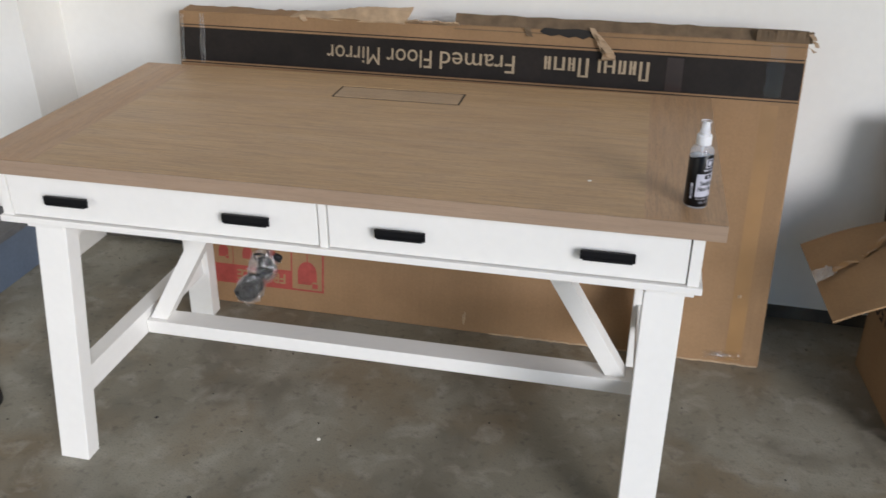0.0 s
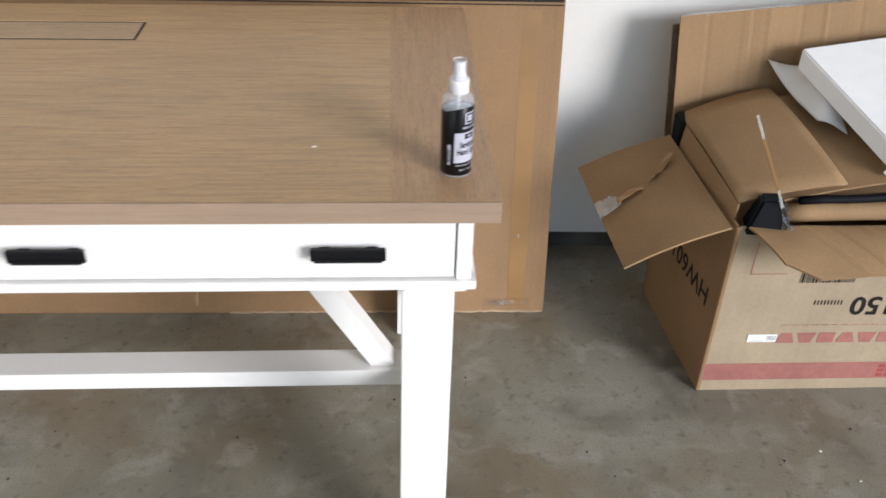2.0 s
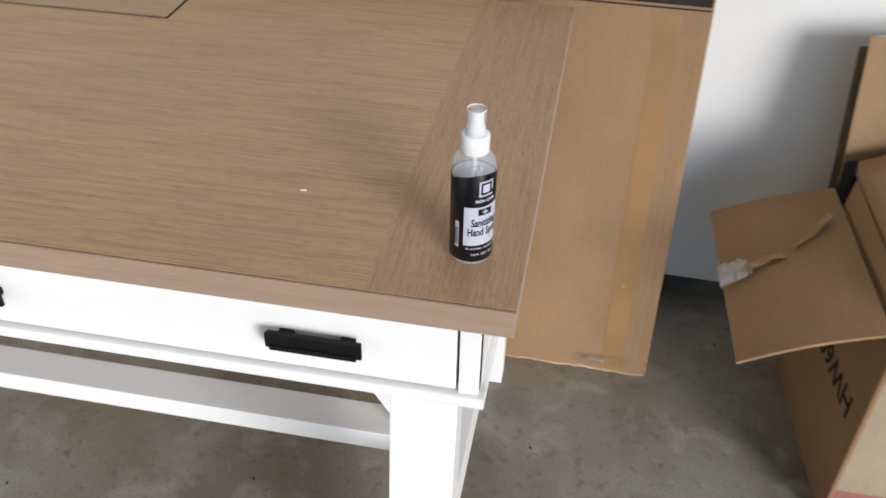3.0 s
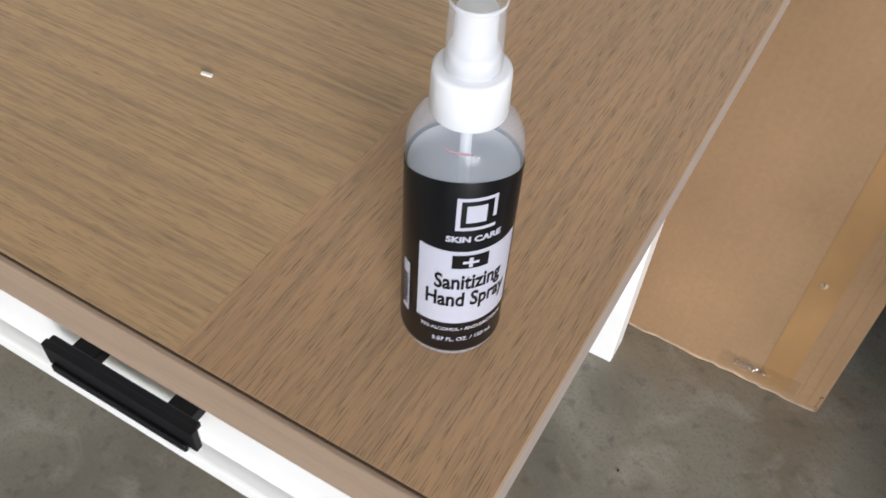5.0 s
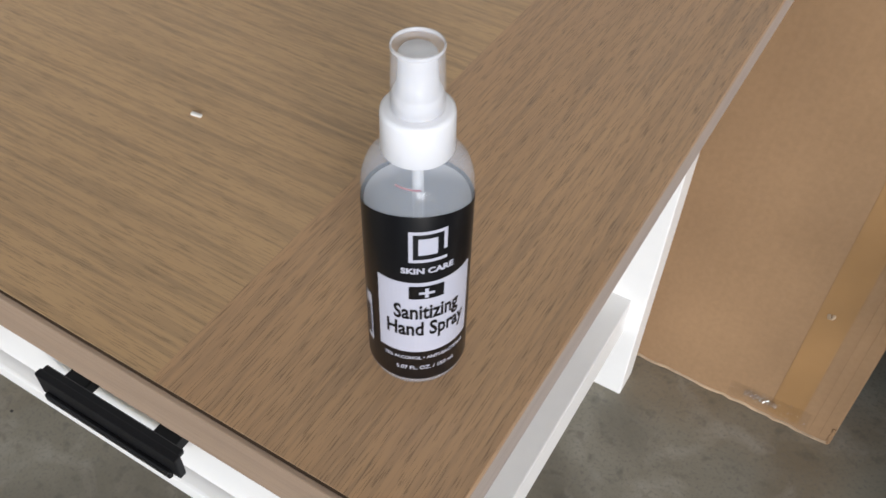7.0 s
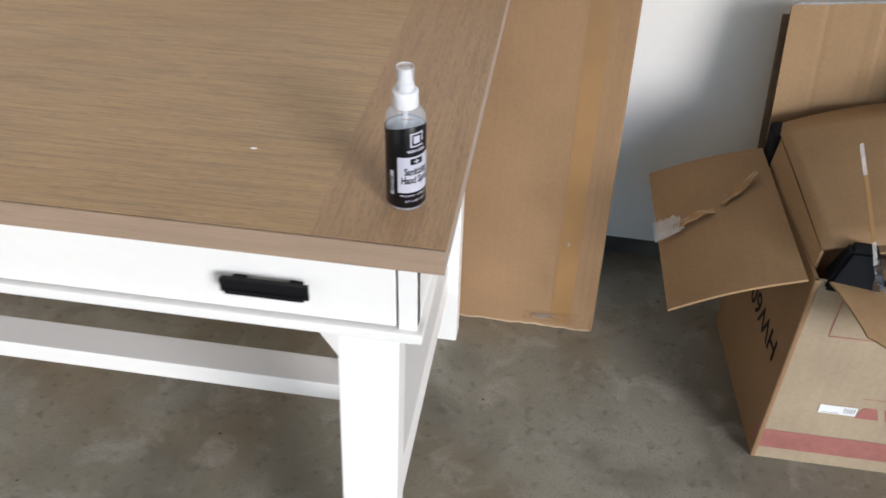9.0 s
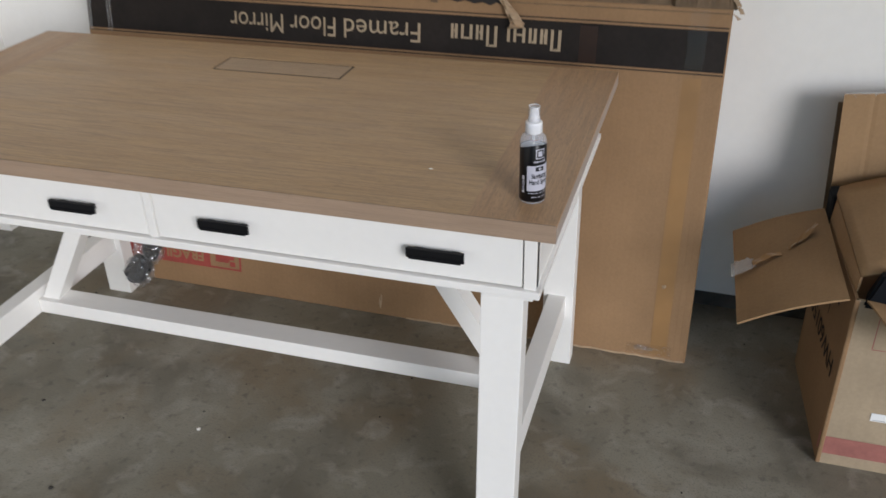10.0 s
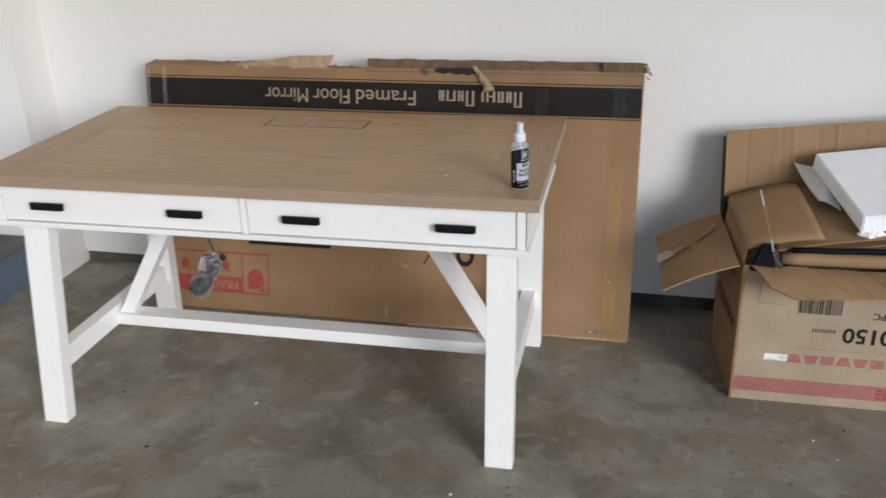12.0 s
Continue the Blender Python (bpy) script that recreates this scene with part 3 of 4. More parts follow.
part("nozzle", lathe([(0.0, 0.1376), (0.0090, 0.1376), (0.0088, 0.1440), (0.0085, 0.1448), (0.0072, 0.1452), (0.0069, 0.1530), (0.0066, 0.1592), (0.0060, 0.1602), (0.0, 0.1604)], BOT, 40, False), CAPW, bottle, "white stepped pump nozzle", True)
part("overcap", lathe([(0.0098, 0.1372), (0.0095, 0.149), (0.0091, 0.1620), (0.0088, 0.1625), (0.0086, 0.1620), (0.0090, 0.149), (0.0093, 0.1374)], BOT, 48, False), OVERCAP, bottle, "clear see-through overcap", True)
part("rim", lathe([(0.0091, 0.1614), (0.0093, 0.1621), (0.0091, 0.1629), (0.0087, 0.1629), (0.0085, 0.1621), (0.0087, 0.1614), (0.0091, 0.1614)], BOT, 48, False), CAPRIM, bottle, "whitish rim of the overcap", True)
part("dip_tube", tube([(BOT[0] - 0.001, BOT[1], BOT[2] + 0.008), (BOT[0], BOT[1] + 0.001, BOT[2] + 0.06), (BOT[0], BOT[1], BOT[2] + 0.120)], 0.0022), TUBE, bottle, "milky dip tube", True)

# crumb of packing foam on the desktop
single("foam_crumb", moved(box(-0.0035, 0.0035, -0.0012, 0.0012, 0, 0.0018, 0.0004, 1), pose(0.886, 3.453, TOP, 0, 0, 8)), CRUMB, "tiny white foam crumb lying on the desktop", "crumb")

# ---- mirror box leaning on the wall ----
LEAN = 10.4
BW0, BW1, BH, BD = -0.368, 1.368, 0.892, 0.112
BOXP = (0.5, 4.030, 0.001)
face = Matrix.Translation((1.368, 4.024, 0.021)) @ pose(0, 0, 0, 0, 0, -0.5) @ pose(0, 0, 0, -LEAN, 0, 0) @ Matrix.Translation((-1.368, 0, -0.0205))
# in this pose x runs along the wall, y into the box, z up its face
mbox = thing("mirror_box", BOXP, "torn flat brown carton with black band, leaning on the wall", "cardboard box")
part("carton_body", moved(box(BW0, BW1, 0, BD, 0, BH, 0.006, 3), face), KRAFT, mbox, "plain brown kraft board")
up = face @ pose(0, 0, 0, 90, 0, 0)     # x along, y up the face, z out of it
A0, A1 = 0.7415, 0.8515
print_up = up @ Matrix(((1, 0, 0, 0), (-0.0020, 1, 0, 0.0015), (0, 0, 1, 0), (0, 0, 0, 1)))     # the band is printed slightly askew
L0, L1 = BW0 + 0.004, BW1 - 0.004
band = part("printed_band", flat(L0, L1, A0 + 0.0075, A1 - 0.0085, print_up, None, 0.0008), INK, mbox, "black printed band")
bm = flat(L0, L1, A0, A0 + 0.003, print_up, None, 0.0008)
flat(L0, L1, A1 - 0.003, A1, print_up, bm, 0.0008)
part("printed_line", bm, INK, mbox, "thin black border line")
for word, x0, x1 in (("Mirror", 0.092, 0.248), ("Floor", 0.268, 0.398), ("Framed", 0.420, 0.628)):
    bm = lettering(word, 0.070, ONE, 1.0, 0.0)
    w = max(v.co.x for v in bm.verts) - min(v.co.x for v in bm.verts)
    part("band_text", moved(bm, print_up @ pose((x0 + x1) / 2, 0.7965, 0.0013, 0, 0, 180) @ Matrix.Diagonal(((x1 - x0) / w, 1, 1, 1))), KRAFT_PALE, band, "tan letters upside down on the band")
x = 0.985
for word in ((0.034, 0.026, 0.028, 0.038, 0.012), (0.036, 0.027, 0.038, 0.026)):
    for k, w in enumerate(word):
        h = 0.050 if k == 0 else 0.035
        stroke = bmesh.new()
        for a, b in ((0.001, 0.0085), (w - 0.0145, w - 0.0075)) if w > 0.02 else ((0.001, 0.0085),):
            flat(x - b, x - a, 0.8225 - h, 0.8225, print_up, stroke, 0.0013)
        if w > 0.02:
            y0 = 0.8225 - h * (0.55 if k % 2 else 1.0)
            flat(x - w + 0.0155, x - 0.0085, y0, y0 + 0.005, print_up, stroke, 0.0013)
        part("brand_bar", stroke, KRAFT_PALE, band, "plain tan bar in place of a brand letter")
        x -= w
    x -= 0.020
# fragile panel, printed upside down
bm = bmesh.new()
PX0, PX1, PZ0, PZ1 = -0.350, 0.080, 0.066, 0.222
for x0, x1, y0, y1 in ((PX0, PX1, PZ0, PZ0 + 0.006), (PX0, PX1, PZ1 - 0.006, PZ1), (PX1 - 0.006, PX1, PZ0 + 0.006, PZ1 - 0.006), (PX1 - 0.108, PX1 - 0.103, PZ0 + 0.006, PZ1 - 0.006)):
    flat(x0, x1, y0, y1, up, bm, 0.0008)
flat(PX0, PX1 - 0.108, PZ0 + 0.006, PZ0 + 0.062, up, bm, 0.0008)
for gx in (PX1 - 0.175, PX1 - 0.255, PX1 - 0.335):
    flat(gx - 0.046, gx - 0.044, PZ0 + 0.062, PZ1 - 0.006, up, bm, 0.0008)
part("fragile_print", bm, RED, mbox, "red printed fragile panel")


def goblet(cx, cz, s):
    """An upside-down wine glass sign as a flat shape."""
    own = bmesh.new()
    ring = [(-0.027, -0.045), (0.010, -0.045), (0.016, -0.036), (0.027, -0.036)] + [(0.027 * math.cos(a), -0.012 + 0.032 * math.sin(a)) for a in (math.pi * i / 10 for i in range(11))]
    own.faces.new([own.verts.new(up @ Vector((cx + x * s, cz + y * s, 0.0009))) for x, y in ring])
    flat(cx - 0.0015 * s, cx + 0.0015 * s, cz + 0.0205 * s, cz + 0.050 * s, up, own, 0.0009)
    flat(cx + 0.014 * s, cx + 0.030 * s, cz - 0.054 * s, cz - 0.041 * s, up, own, 0.0012)
    return own


part("goblet_sign", goblet(PX1 - 0.054, 0.140, 1.15), RED, mbox)
part("goblet_sign", goblet(PX1 - 0.172, 0.178, 0.6), RED, mbox)
part("goblet_sign", goblet(PX1 - 0.252, 0.178, 0.6), RED, mbox)
part("goblet_sign", goblet(PX1 - 0.332, 0.178, 0.6), RED, mbox)
part("fragile_text", lettering("FRAGILE", 0.044, up @ pose(PX1 - 0.205, PZ0 + 0.034, 0.0014, 0, 0, 180), 1.0, 0.0012), KRAFT, mbox)
bm = flat(0.005, 0.318, 0.258, 0.270, up, None, 0.0008)
part("printed_bar", bm, INK, mbox, "black printed bar")
bm = bmesh.new()
for i in range(16):
    a0, a1 = math.pi * 2 * i / 16, math.pi * 2 * (i + 1) / 16
    bm.faces.new([bm.verts.new(up @ Vector((0.805 + r * math.cos(a) * 0.8, 0.265 + r * math.sin(a), 0.0008))) for r, a in ((0.022, a0), (0.040, a0), (0.040, a1), (0.022, a1))])
part("printed_ring", bm, INK, mbox, "black printed ring")
bm = bmesh.new()
bm.faces.new([bm.verts.new(up @ Vector((x, y, 0.0008))) for x, y in ((0.655, 0.225), (0.660, 0.223), (0.683, 0.262), (0.678, 0.264))])
part("pen_stroke", bm, INK, mbox)
# parcel tape running up the right-hand end and along the bottom corner
part("parcel_tape", flat(1.276, 1.318, 0.012, A0 - 0.010, up, None, 0.0005), TAPE, mbox, "glossy brown parcel tape")
part("parcel_tape", flat(1.276, 1.318, A0 + 0.01, BH - 0.006, up, None, 0.0012), FAINT, mbox, "clear tape over the band")
part("parcel_tape", flat(-0.305, -0.283, A0 + 0.004, BH - 0.01, up, None, 0.0014), FAINT, mbox, "clear tape with a bright crease")
for x in (-0.297, -0.2885):
    part("tape_crease", tube([up @ Vector((x + 0.0015 * math.sin(i * 1.7 + x * 90), A0 + 0.004 + (BH - A0 - 0.010) * i / 8, 0.0022)) for i in range(9)], 0.0010, 5), FROST, mbox, "bright crease in clear tape")
part("parcel_tape", flat(-0.362, -0.352, A0 + 0.004, BH - 0.01, up, None, 0.0014), GLINT, mbox)
part("parcel_tape", sheet([up @ Vector(p) for p in ((1.215, 0.012, 0.003), (1.330, 0.014, 0.003), (1.330, 0.042, 0.003), (1.215, 0.038, 0.003))], 0.0008, 40, 8, lambda u, v: 0.0022 * noise.noise(Vector((u * 22, v * 5, 3)))), FAINT, mbox, "crumpled clear tape at the bottom corner")
part("tape_crease", sheet([up @ Vector(p) for p in ((1.236, 0.023, 0.004), (1.284, 0.024, 0.004), (1.284, 0.033, 0.004), (1.236, 0.034, 0.004))], 0.0008, 36, 5, lambda u, v: 0.0035 * noise.noise(Vector((u * 14, v * 3, 5)))), GLINT, mbox, "bright creases in the clear tape")
part("crease", moved(box(1.334, 1.3365, -0.0003, 0.001, 0.01, BH - 0.01, 0.001, 1), face), KRAFT, mbox, "worn vertical crease")
part("crease", moved(box(1.349, 1.351, -0.0003, 0.001, 0.01, BH - 0.01, 0.0007, 1), face), KRAFT, mbox)


part("parcel_tape", flat(1.028, 1.070, A0 + 0.010, A1 - 0.014, print_up, None, 0.0012), BAND_TAPE, mbox, "brown tape crossing the black band")
frayed = random.Random(31)
part("worn_edge", tube([up @ Vector((0.60 + 0.764 * i / 70, 0.0025 + frayed.uniform(-0.0012, 0.0022), -0.0008 + frayed.uniform(-0.0008, 0.0010))) for i in range(71)], 0.0026, 6), TORN_PALE, mbox, "scuffed and frayed bottom edge")
part("worn_corner", tube([up @ Vector((1.3645 + frayed.uniform(-0.002, 0.0012), 0.003 + 0.030 * i / 9, -0.0015 + frayed.uniform(-0.001, 0.001))) for i in range(10)], 0.0030, 6), KRAFT, mbox, "crushed scuffed corner")


def puncture(x, z, w, h, seed):
    """A small torn hole with a curled-up lip of paper."""
    rnd = random.Random(seed)
    own = bmesh.new()
    pts = []
    for i in range(9):
        a = math.pi * 2 * i / 9
        k = rnd.uniform(0.6, 1.1)
        pts.append(own.verts.new(up @ Vector((x + w * k * math.cos(a), z + h * k * math.sin(a), 0.0009))))
    tip = own.verts.new(up @ Vector((x + w * 0.2, z - h * 0.2, 0.0045)))
    for i in range(9):
        if i != 2:
            own.faces.new((pts[i], pts[(i + 1) % 9], tip))
    return own


for x, z, w, h, s in ((0.523, 0.043, 0.006, 0.024, 1), (1.292, 0.206, 0.0055, 0.007, 2), (0.590, 0.212, 0.012, 0.010, 3)):
    part("puncture", puncture(x, z, w, h, s), TORN_PALE, mbox, "torn puncture in the board")


# torn remains of the top flaps
def torn_flap(x0, x1, z0, z1, tilt, seed, rough=0.25, thick=0.004):
    """A strip of the top flap from x0 to x1, standing or folded at the top edge, with a ragged free edge."""
    rnd = random.Random(seed)
    nu = 28
    cuts = [1 - rough * rnd.random() for _ in range(nu + 1)]
    wob = [rnd.uniform(-0.003, 0.003) for _ in range(nu + 1)]
    cornered = [up @ Vector(p) for p in ((x0, z0, 0.001), (x1, z0, 0.001), (x1, z1, tilt), (x0, z1, tilt))]
    return sheet(cornered, thick, nu, 3, lambda u, v: wob[round(u * nu)] * v, lambda u: cuts[round(u * nu)])


part("torn_flap", torn_flap(-0.360, 0.175, BH - 0.002, BH + 0.013, -0.060, 11, 0.12), KRAFT, mbox, "folded-back top flap with torn edge")
wedge = [up @ Vector(p) for p in ((-0.02, BH - 0.002, 0.002), (0.315, BH - 0.006, 0.002), (0.338, BH + 0.046, -0.012), (0.02, BH + 0.016, -0.026))]
part("torn_flap", sheet(wedge, 0.004, 24, 4, lambda u, v: 0.004 * math.sin(u * 9 + v * 3), lambda u: 1 - 0.10 * abs(math.sin(u * 37))), TORN_PALE, mbox, "loose torn flap standing up")
part("torn_flap", torn_flap(0.325, 0.470, BH - 0.004, BH + 0.004, 0.022, 13, 0.35), TORN_PALE, mbox, "pale delaminated ply")
part("torn_flap", torn_flap(0.455, 1.362, BH - 0.012, BH + 0.030, -0.022, 14, 0.06), TORN, mbox, "darker inside of the back flap")
part("torn_flap", torn_flap(1.24, 1.376, BH - 0.002, BH + 0.030, 0.006, 15, 0.25), TORN, mbox, "frayed corner of the flap")


def ribbon(points, width, seed, flare=0.0):
    """A hanging strip of torn paper along points in the face's pose."""
    rnd = random.Random(seed)
    own = bmesh.new()
    prev = None
    for i, (x, y, z) in enumerate(points):
        w = width * rnd.uniform(0.7, 1.05) * (1 + flare * i / len(points))
        pair = [own.verts.new(up @ Vector((x - w, y, z + rnd.uniform(-0.004, 0.004)))), own.verts.new(up @ Vector((x + w, y + rnd.uniform(-0.005, 0.005), z)))]
        if prev:
            own.faces.new((prev[0], prev[1], pair[1], pair[0]))
        prev = pair
    ext = bmesh.ops.extrude_face_region(own, geom=own.faces[:])
    off = (up.to_3x3() @ Vector((0, 0, 0.002)))
    for v in ext["geom"]:
        if isinstance(v, bmesh.types.BMVert):
            v.co += off
    return own


part("torn_strip", ribbon([(0.828, BH + 0.010, 0.004), (0.838, BH - 0.006, 0.010), (0.850, BH - 0.022, 0.006), (0.860, BH - 0.036, 0.012), (0.869, BH - 0.048, 0.006), (0.874, BH - 0.054, 0.020), (0.877, BH - 0.060, 0.008), (0.876, BH - 0.067, 0.024), (0.871, BH - 0.073, 0.010)], 0.0085, 3, 2.0), TORN_PALE, mbox, "curled torn strip hanging over the band")
part("torn_strip", ribbon([(0.015, BH + 0.004, 0.003), (0.022, BH - 0.008, 0.007), (0.028, BH - 0.014, 0.003)], 0.008, 5), TORN_PALE, mbox)
part("torn_strip", ribbon([(0.842, BH - 0.002, 0.012), (0.856, BH - 0.018, 0.022), (0.866, BH - 0.036, 0.016), (0.880, BH - 0.050, 0.026), (0.884, BH - 0.064, 0.014)], 0.0075, 8, 1.2), TORN_PALE, mbox, "crumpled second ply of the torn strip")
for k, (x, z) in enumerate(((1.368, 0.020), (1.376, 0.004), (1.372, -0.010))):
    part("torn_strip", ribbon([(x, BH + z, 0.004), (x + 0.007, BH + z - 0.006, 0.010), (x + 0.012, BH + z - 0.014, 0.005)], 0.005, 20 + k), TORN_PALE, mbox, "frayed scrap of board at the corner")
part("torn_strip", ribbon([(0.655, BH + 0.004, 0.003), (0.660, BH - 0.012, 0.006), (0.664, BH - 0.020, 0.003)], 0.010, 6), TORN, mbox)
# no real hole: a flat patch paints the shade inside the tear
bm = bmesh.new()
hole = [(0.690, 0.000), (0.702, 0.010), (0.745, 0.008), (0.790, 0.011), (0.838, 0.006), (0.846, -0.002), (0.834, -0.012), (0.822, -0.008), (0.806, -0.015), (0.786, -0.009), (0.766, -0.013), (0.742, -0.006), (0.722, -0.011), (0.700, -0.006)]
bm.faces.new([bm.verts.new(up @ Vector((x, BH - 0.006 + z, 0.0035))) for x, z in hole])
part("torn_hole_shade", bm, GAP_SHADE, mbox, "torn opening below the flap, its shade painted as a dark patch")

# ---- open carton beside it ----
carton = thing("open_carton", (1.95, 3.92, 0), "large open brown carton stuffed with packaging, red stripe round its base", "cardboard box")
CA, CB, CC, CD = (1.672, 3.738), (2.300, 3.738), (2.285, 4.110), (1.640, 4.108)
CH = 0.434


def creases(u, v, where, slant=0.0, depth=0.0035, width=0.012):
    """Narrow folds across a flap, at the given shares of its length."""
    return sum(depth * (1 if k % 2 else -0.7) * math.exp(-((u + slant * v - c) / width) ** 2) for k, c in enumerate(where))


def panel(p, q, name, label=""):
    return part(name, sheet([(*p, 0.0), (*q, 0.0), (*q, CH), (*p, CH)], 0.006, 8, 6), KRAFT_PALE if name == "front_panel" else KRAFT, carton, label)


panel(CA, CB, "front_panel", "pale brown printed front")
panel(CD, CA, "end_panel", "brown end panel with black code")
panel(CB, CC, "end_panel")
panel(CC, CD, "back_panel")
part("bottom_panel", sheet([(CA[0] + 0.012, CA[1] + 0.012, 0.008), (CB[0] - 0.012, CB[1] + 0.012, 0.008), (CC[0] - 0.012, CC[1] - 0.012, 0.008), (CD[0] + 0.012, CD[1] - 0.012, 0.008)], 0.006, 2, 2), KRAFT, carton)
part("side_flap", sheet([(1.659, 3.736, CH + 0.002), (1.632, 4.106, CH + 0.014), (1.440, 4.155, 0.333), (1.456, 3.728, 0.346)], 0.005, 10, 8, lambda u, v: 0.008 * math.sin(v * 3.1)), KRAFT_IN, carton, "open end flap bent outwards")
part("front_flap", sheet([(1.690, 3.732, CH + 0.002), (2.290, 3.732, CH + 0.004), (2.270, 3.615, 0.432), (1.752, 3.606, 0.396)], 0.005, 72, 6, lambda u, v: -0.008 * math.sin(v * 3.1) - 0.004 * noise.noise(Vector((u * 7, v * 2, 4))) + creases(u, v, (0.17, 0.26, 0.37, 0.47, 0.60, 0.72), -0.09), lambda u: min(1.0, 0.72 + u * 3.2) - 0.02 * abs(noise.noise(Vector((u * 30, 0, 0))))), KRAFT_IN, carton, "front flap folded outwards")
part("back_flap", sheet([(1.642, 4.122, CH), (2.288, 4.120, CH), (2.288, 4.205, 0.758), (1.634, 4.186, 0.698)], 0.005, 72, 8, lambda u, v: 0.006 * math.sin(u * 3.1) + creases(u, v, (0.10, 0.23, 0.255, 0.31, 0.42, 0.50, 0.62, 0.78), 0.0, 0.0022, 0.008)), KRAFT_IN, carton, "tall back flap standing upright")
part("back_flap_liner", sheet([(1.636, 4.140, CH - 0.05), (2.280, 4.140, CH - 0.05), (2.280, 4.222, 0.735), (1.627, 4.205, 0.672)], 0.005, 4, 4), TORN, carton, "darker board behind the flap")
part("edge_tape", sheet([(1.640, 4.186, 0.692), (1.900, 4.190, 0.716), (1.900, 4.192, 0.726), (1.640, 4.188, 0.702)], 0.0012, 70, 3, lambda u, v: 0.005 * noise.noise(Vector((u * 24, v * 3, 9)))), FROST, carton, "crumpled clear tape along the top edge")
fp = Matrix.Translation((0, 3.738, 0)) @ pose(0, 0, 0, 90, 0, 0)     # x along, y up, z towards the room
OUT = 0.0008
part("red_stripe", flat(1.678, 2.296, 0.030, 0.078, fp, None, OUT), PINK, carton, "faded red stripe")
bm = bmesh.new()
for i in range(5):
    for k in range(3):
        flat(2.072 + i * 0.020, 2.087 + i * 0.020, 0.036 + k * 0.013, 0.045 + k * 0.013, fp, bm, OUT + 0.0005)
part("stripe_print", bm, RED, carton, "rows of darker red writing on the stripe")
part("front_code", lettering("HW60150", 0.066, fp @ pose(2.098, 0.239, OUT + 0.0004, 0, 0, 180), 1.0, 0.0013), INK, carton, "black code printed upside down")
for k in range(7):
    x = 1.822 + 0.0445 * k
    stroke = bmesh.new()
    wide, narrow = ((0.042, 0.022), (0.024, 0.042), (0.036, 0.036))[k % 3]
    stroke.faces.new([stroke.verts.new(fp @ Vector((x + 0.017 + dx, y, OUT))) for dx, y in ((-wide / 2, 0.136), (wide / 2, 0.136), (narrow / 2, 0.164), (-narrow / 2, 0.164))])
    part("brand_bar", stroke, PINK, carton, "faded red shape in place of a brand letter")
bm = bmesh.new()
for i in range(9):
    flat(1.876 + i * 0.0072, 1.8788 + i * 0.0072, 0.240, 0.252, fp, bm, OUT)
part("print_row", bm, INK, carton, "row of small black characters")
bm = bmesh.new()
for i in range(14):
    flat(1.82 + i * 0.022, 1.836 + i * 0.022, 0.1845, 0.1863, fp, bm, OUT)
part("print_row", bm, PINK, carton, "fine red line of writing")
bm = bmesh.new()
rnd = random.Random(8)
x = 1.830
while x < 1.945:
    w = rnd.choice((0.0014, 0.0014, 0.0028, 0.004))
    flat(x, x + w, 0.298, 0.345, fp, bm, OUT)
    x += w + rnd.choice((0.0016, 0.0022, 0.003))
part("barcode", bm, INK, carton, "printed barcode")
part("front_text", lettering("PC", 0.030, fp @ pose(2.045, 0.303, OUT + 0.0004, 0, 0, 180)), INK, carton)
part("front_text", lettering("1", 0.062, fp @ pose(2.095, 0.303, OUT + 0.0004, 0, 0, 180)), INK, carton)
bm = flat(1.722, 1.800, 0.320, 0.322, fp, None, OUT)
flat(1.722, 1.724, 0.3225, 0.400, fp, bm, OUT)
part("print_frame", bm, PINK, carton, "thin red printed frame")
st = part("sticker", flat(1.755, 1.819, 0.140, 0.161, fp, None, OUT + 0.0006), STICKER, carton, "white barcode sticker")
bm = bmesh.new()
for i in range(7):
    flat(1.797 + i * 0.003, 1.7977 + i * 0.003, 0.145, 0.157, fp, bm, OUT + 0.001)
flat(1.760, 1.790, 0.143, 0.1438, fp, bm, OUT + 0.001)
part("sticker_barcode", bm, INK, st)
# end panel print: its pose looks outwards to the west
ex = Vector((CA[0] - CD[0], CA[1] - CD[1], 0)).normalized()
en = Vector((ex.y, -ex.x, 0))
ep = Matrix(((ex.x, 0, en.x, CD[0]), (ex.y, 0, en.y, CD[1]), (0, 1, 0, 0), (0, 0, 0, 1)))
part("end_code", lettering("HW60150", 0.066, ep @ pose(0.185, 0.225, OUT, 0, 0, 180), 1.0, 0.0010), INK, carton)
part("end_text", lettering("1", 0.050, ep @ pose(0.200, 0.305, OUT, 0, 0, 180)), INK, carton)
bm = bmesh.new()
for i in range(6):
    flat(0.13 + i * 0.024, 0.148 + i * 0.024, 0.350, 0.364, ep, bm, OUT)
part("print_row", bm, INK, carton)
part("side_stripe", flat(0.350, 0.368, 0.030, 0.078, ep, None, OUT), PINK, carton, "faded red stripe")
part("corner_fold", moved(box(-0.005, 0.005, -0.005, 0.005, 0.0, CH, 0.004, 3), pose(CA[0] + 0.0025, CA[1] + 0.0025, 0)), KRAFT, carton, "worn rounded corner")
part("flap_tape", sheet([(1.488, 3.925, 0.366), (1.545, 3.945, 0.393), (1.542, 3.958, 0.392), (1.485, 3.944, 0.365)], 0.0012, 14, 2, lambda u, v: 0.009 + 0.006 * math.sin(u * 3.1) + 0.002 * math.sin(u * 11 + v * 2)), TAPE, carton, "peeling strip of tape on the flap")
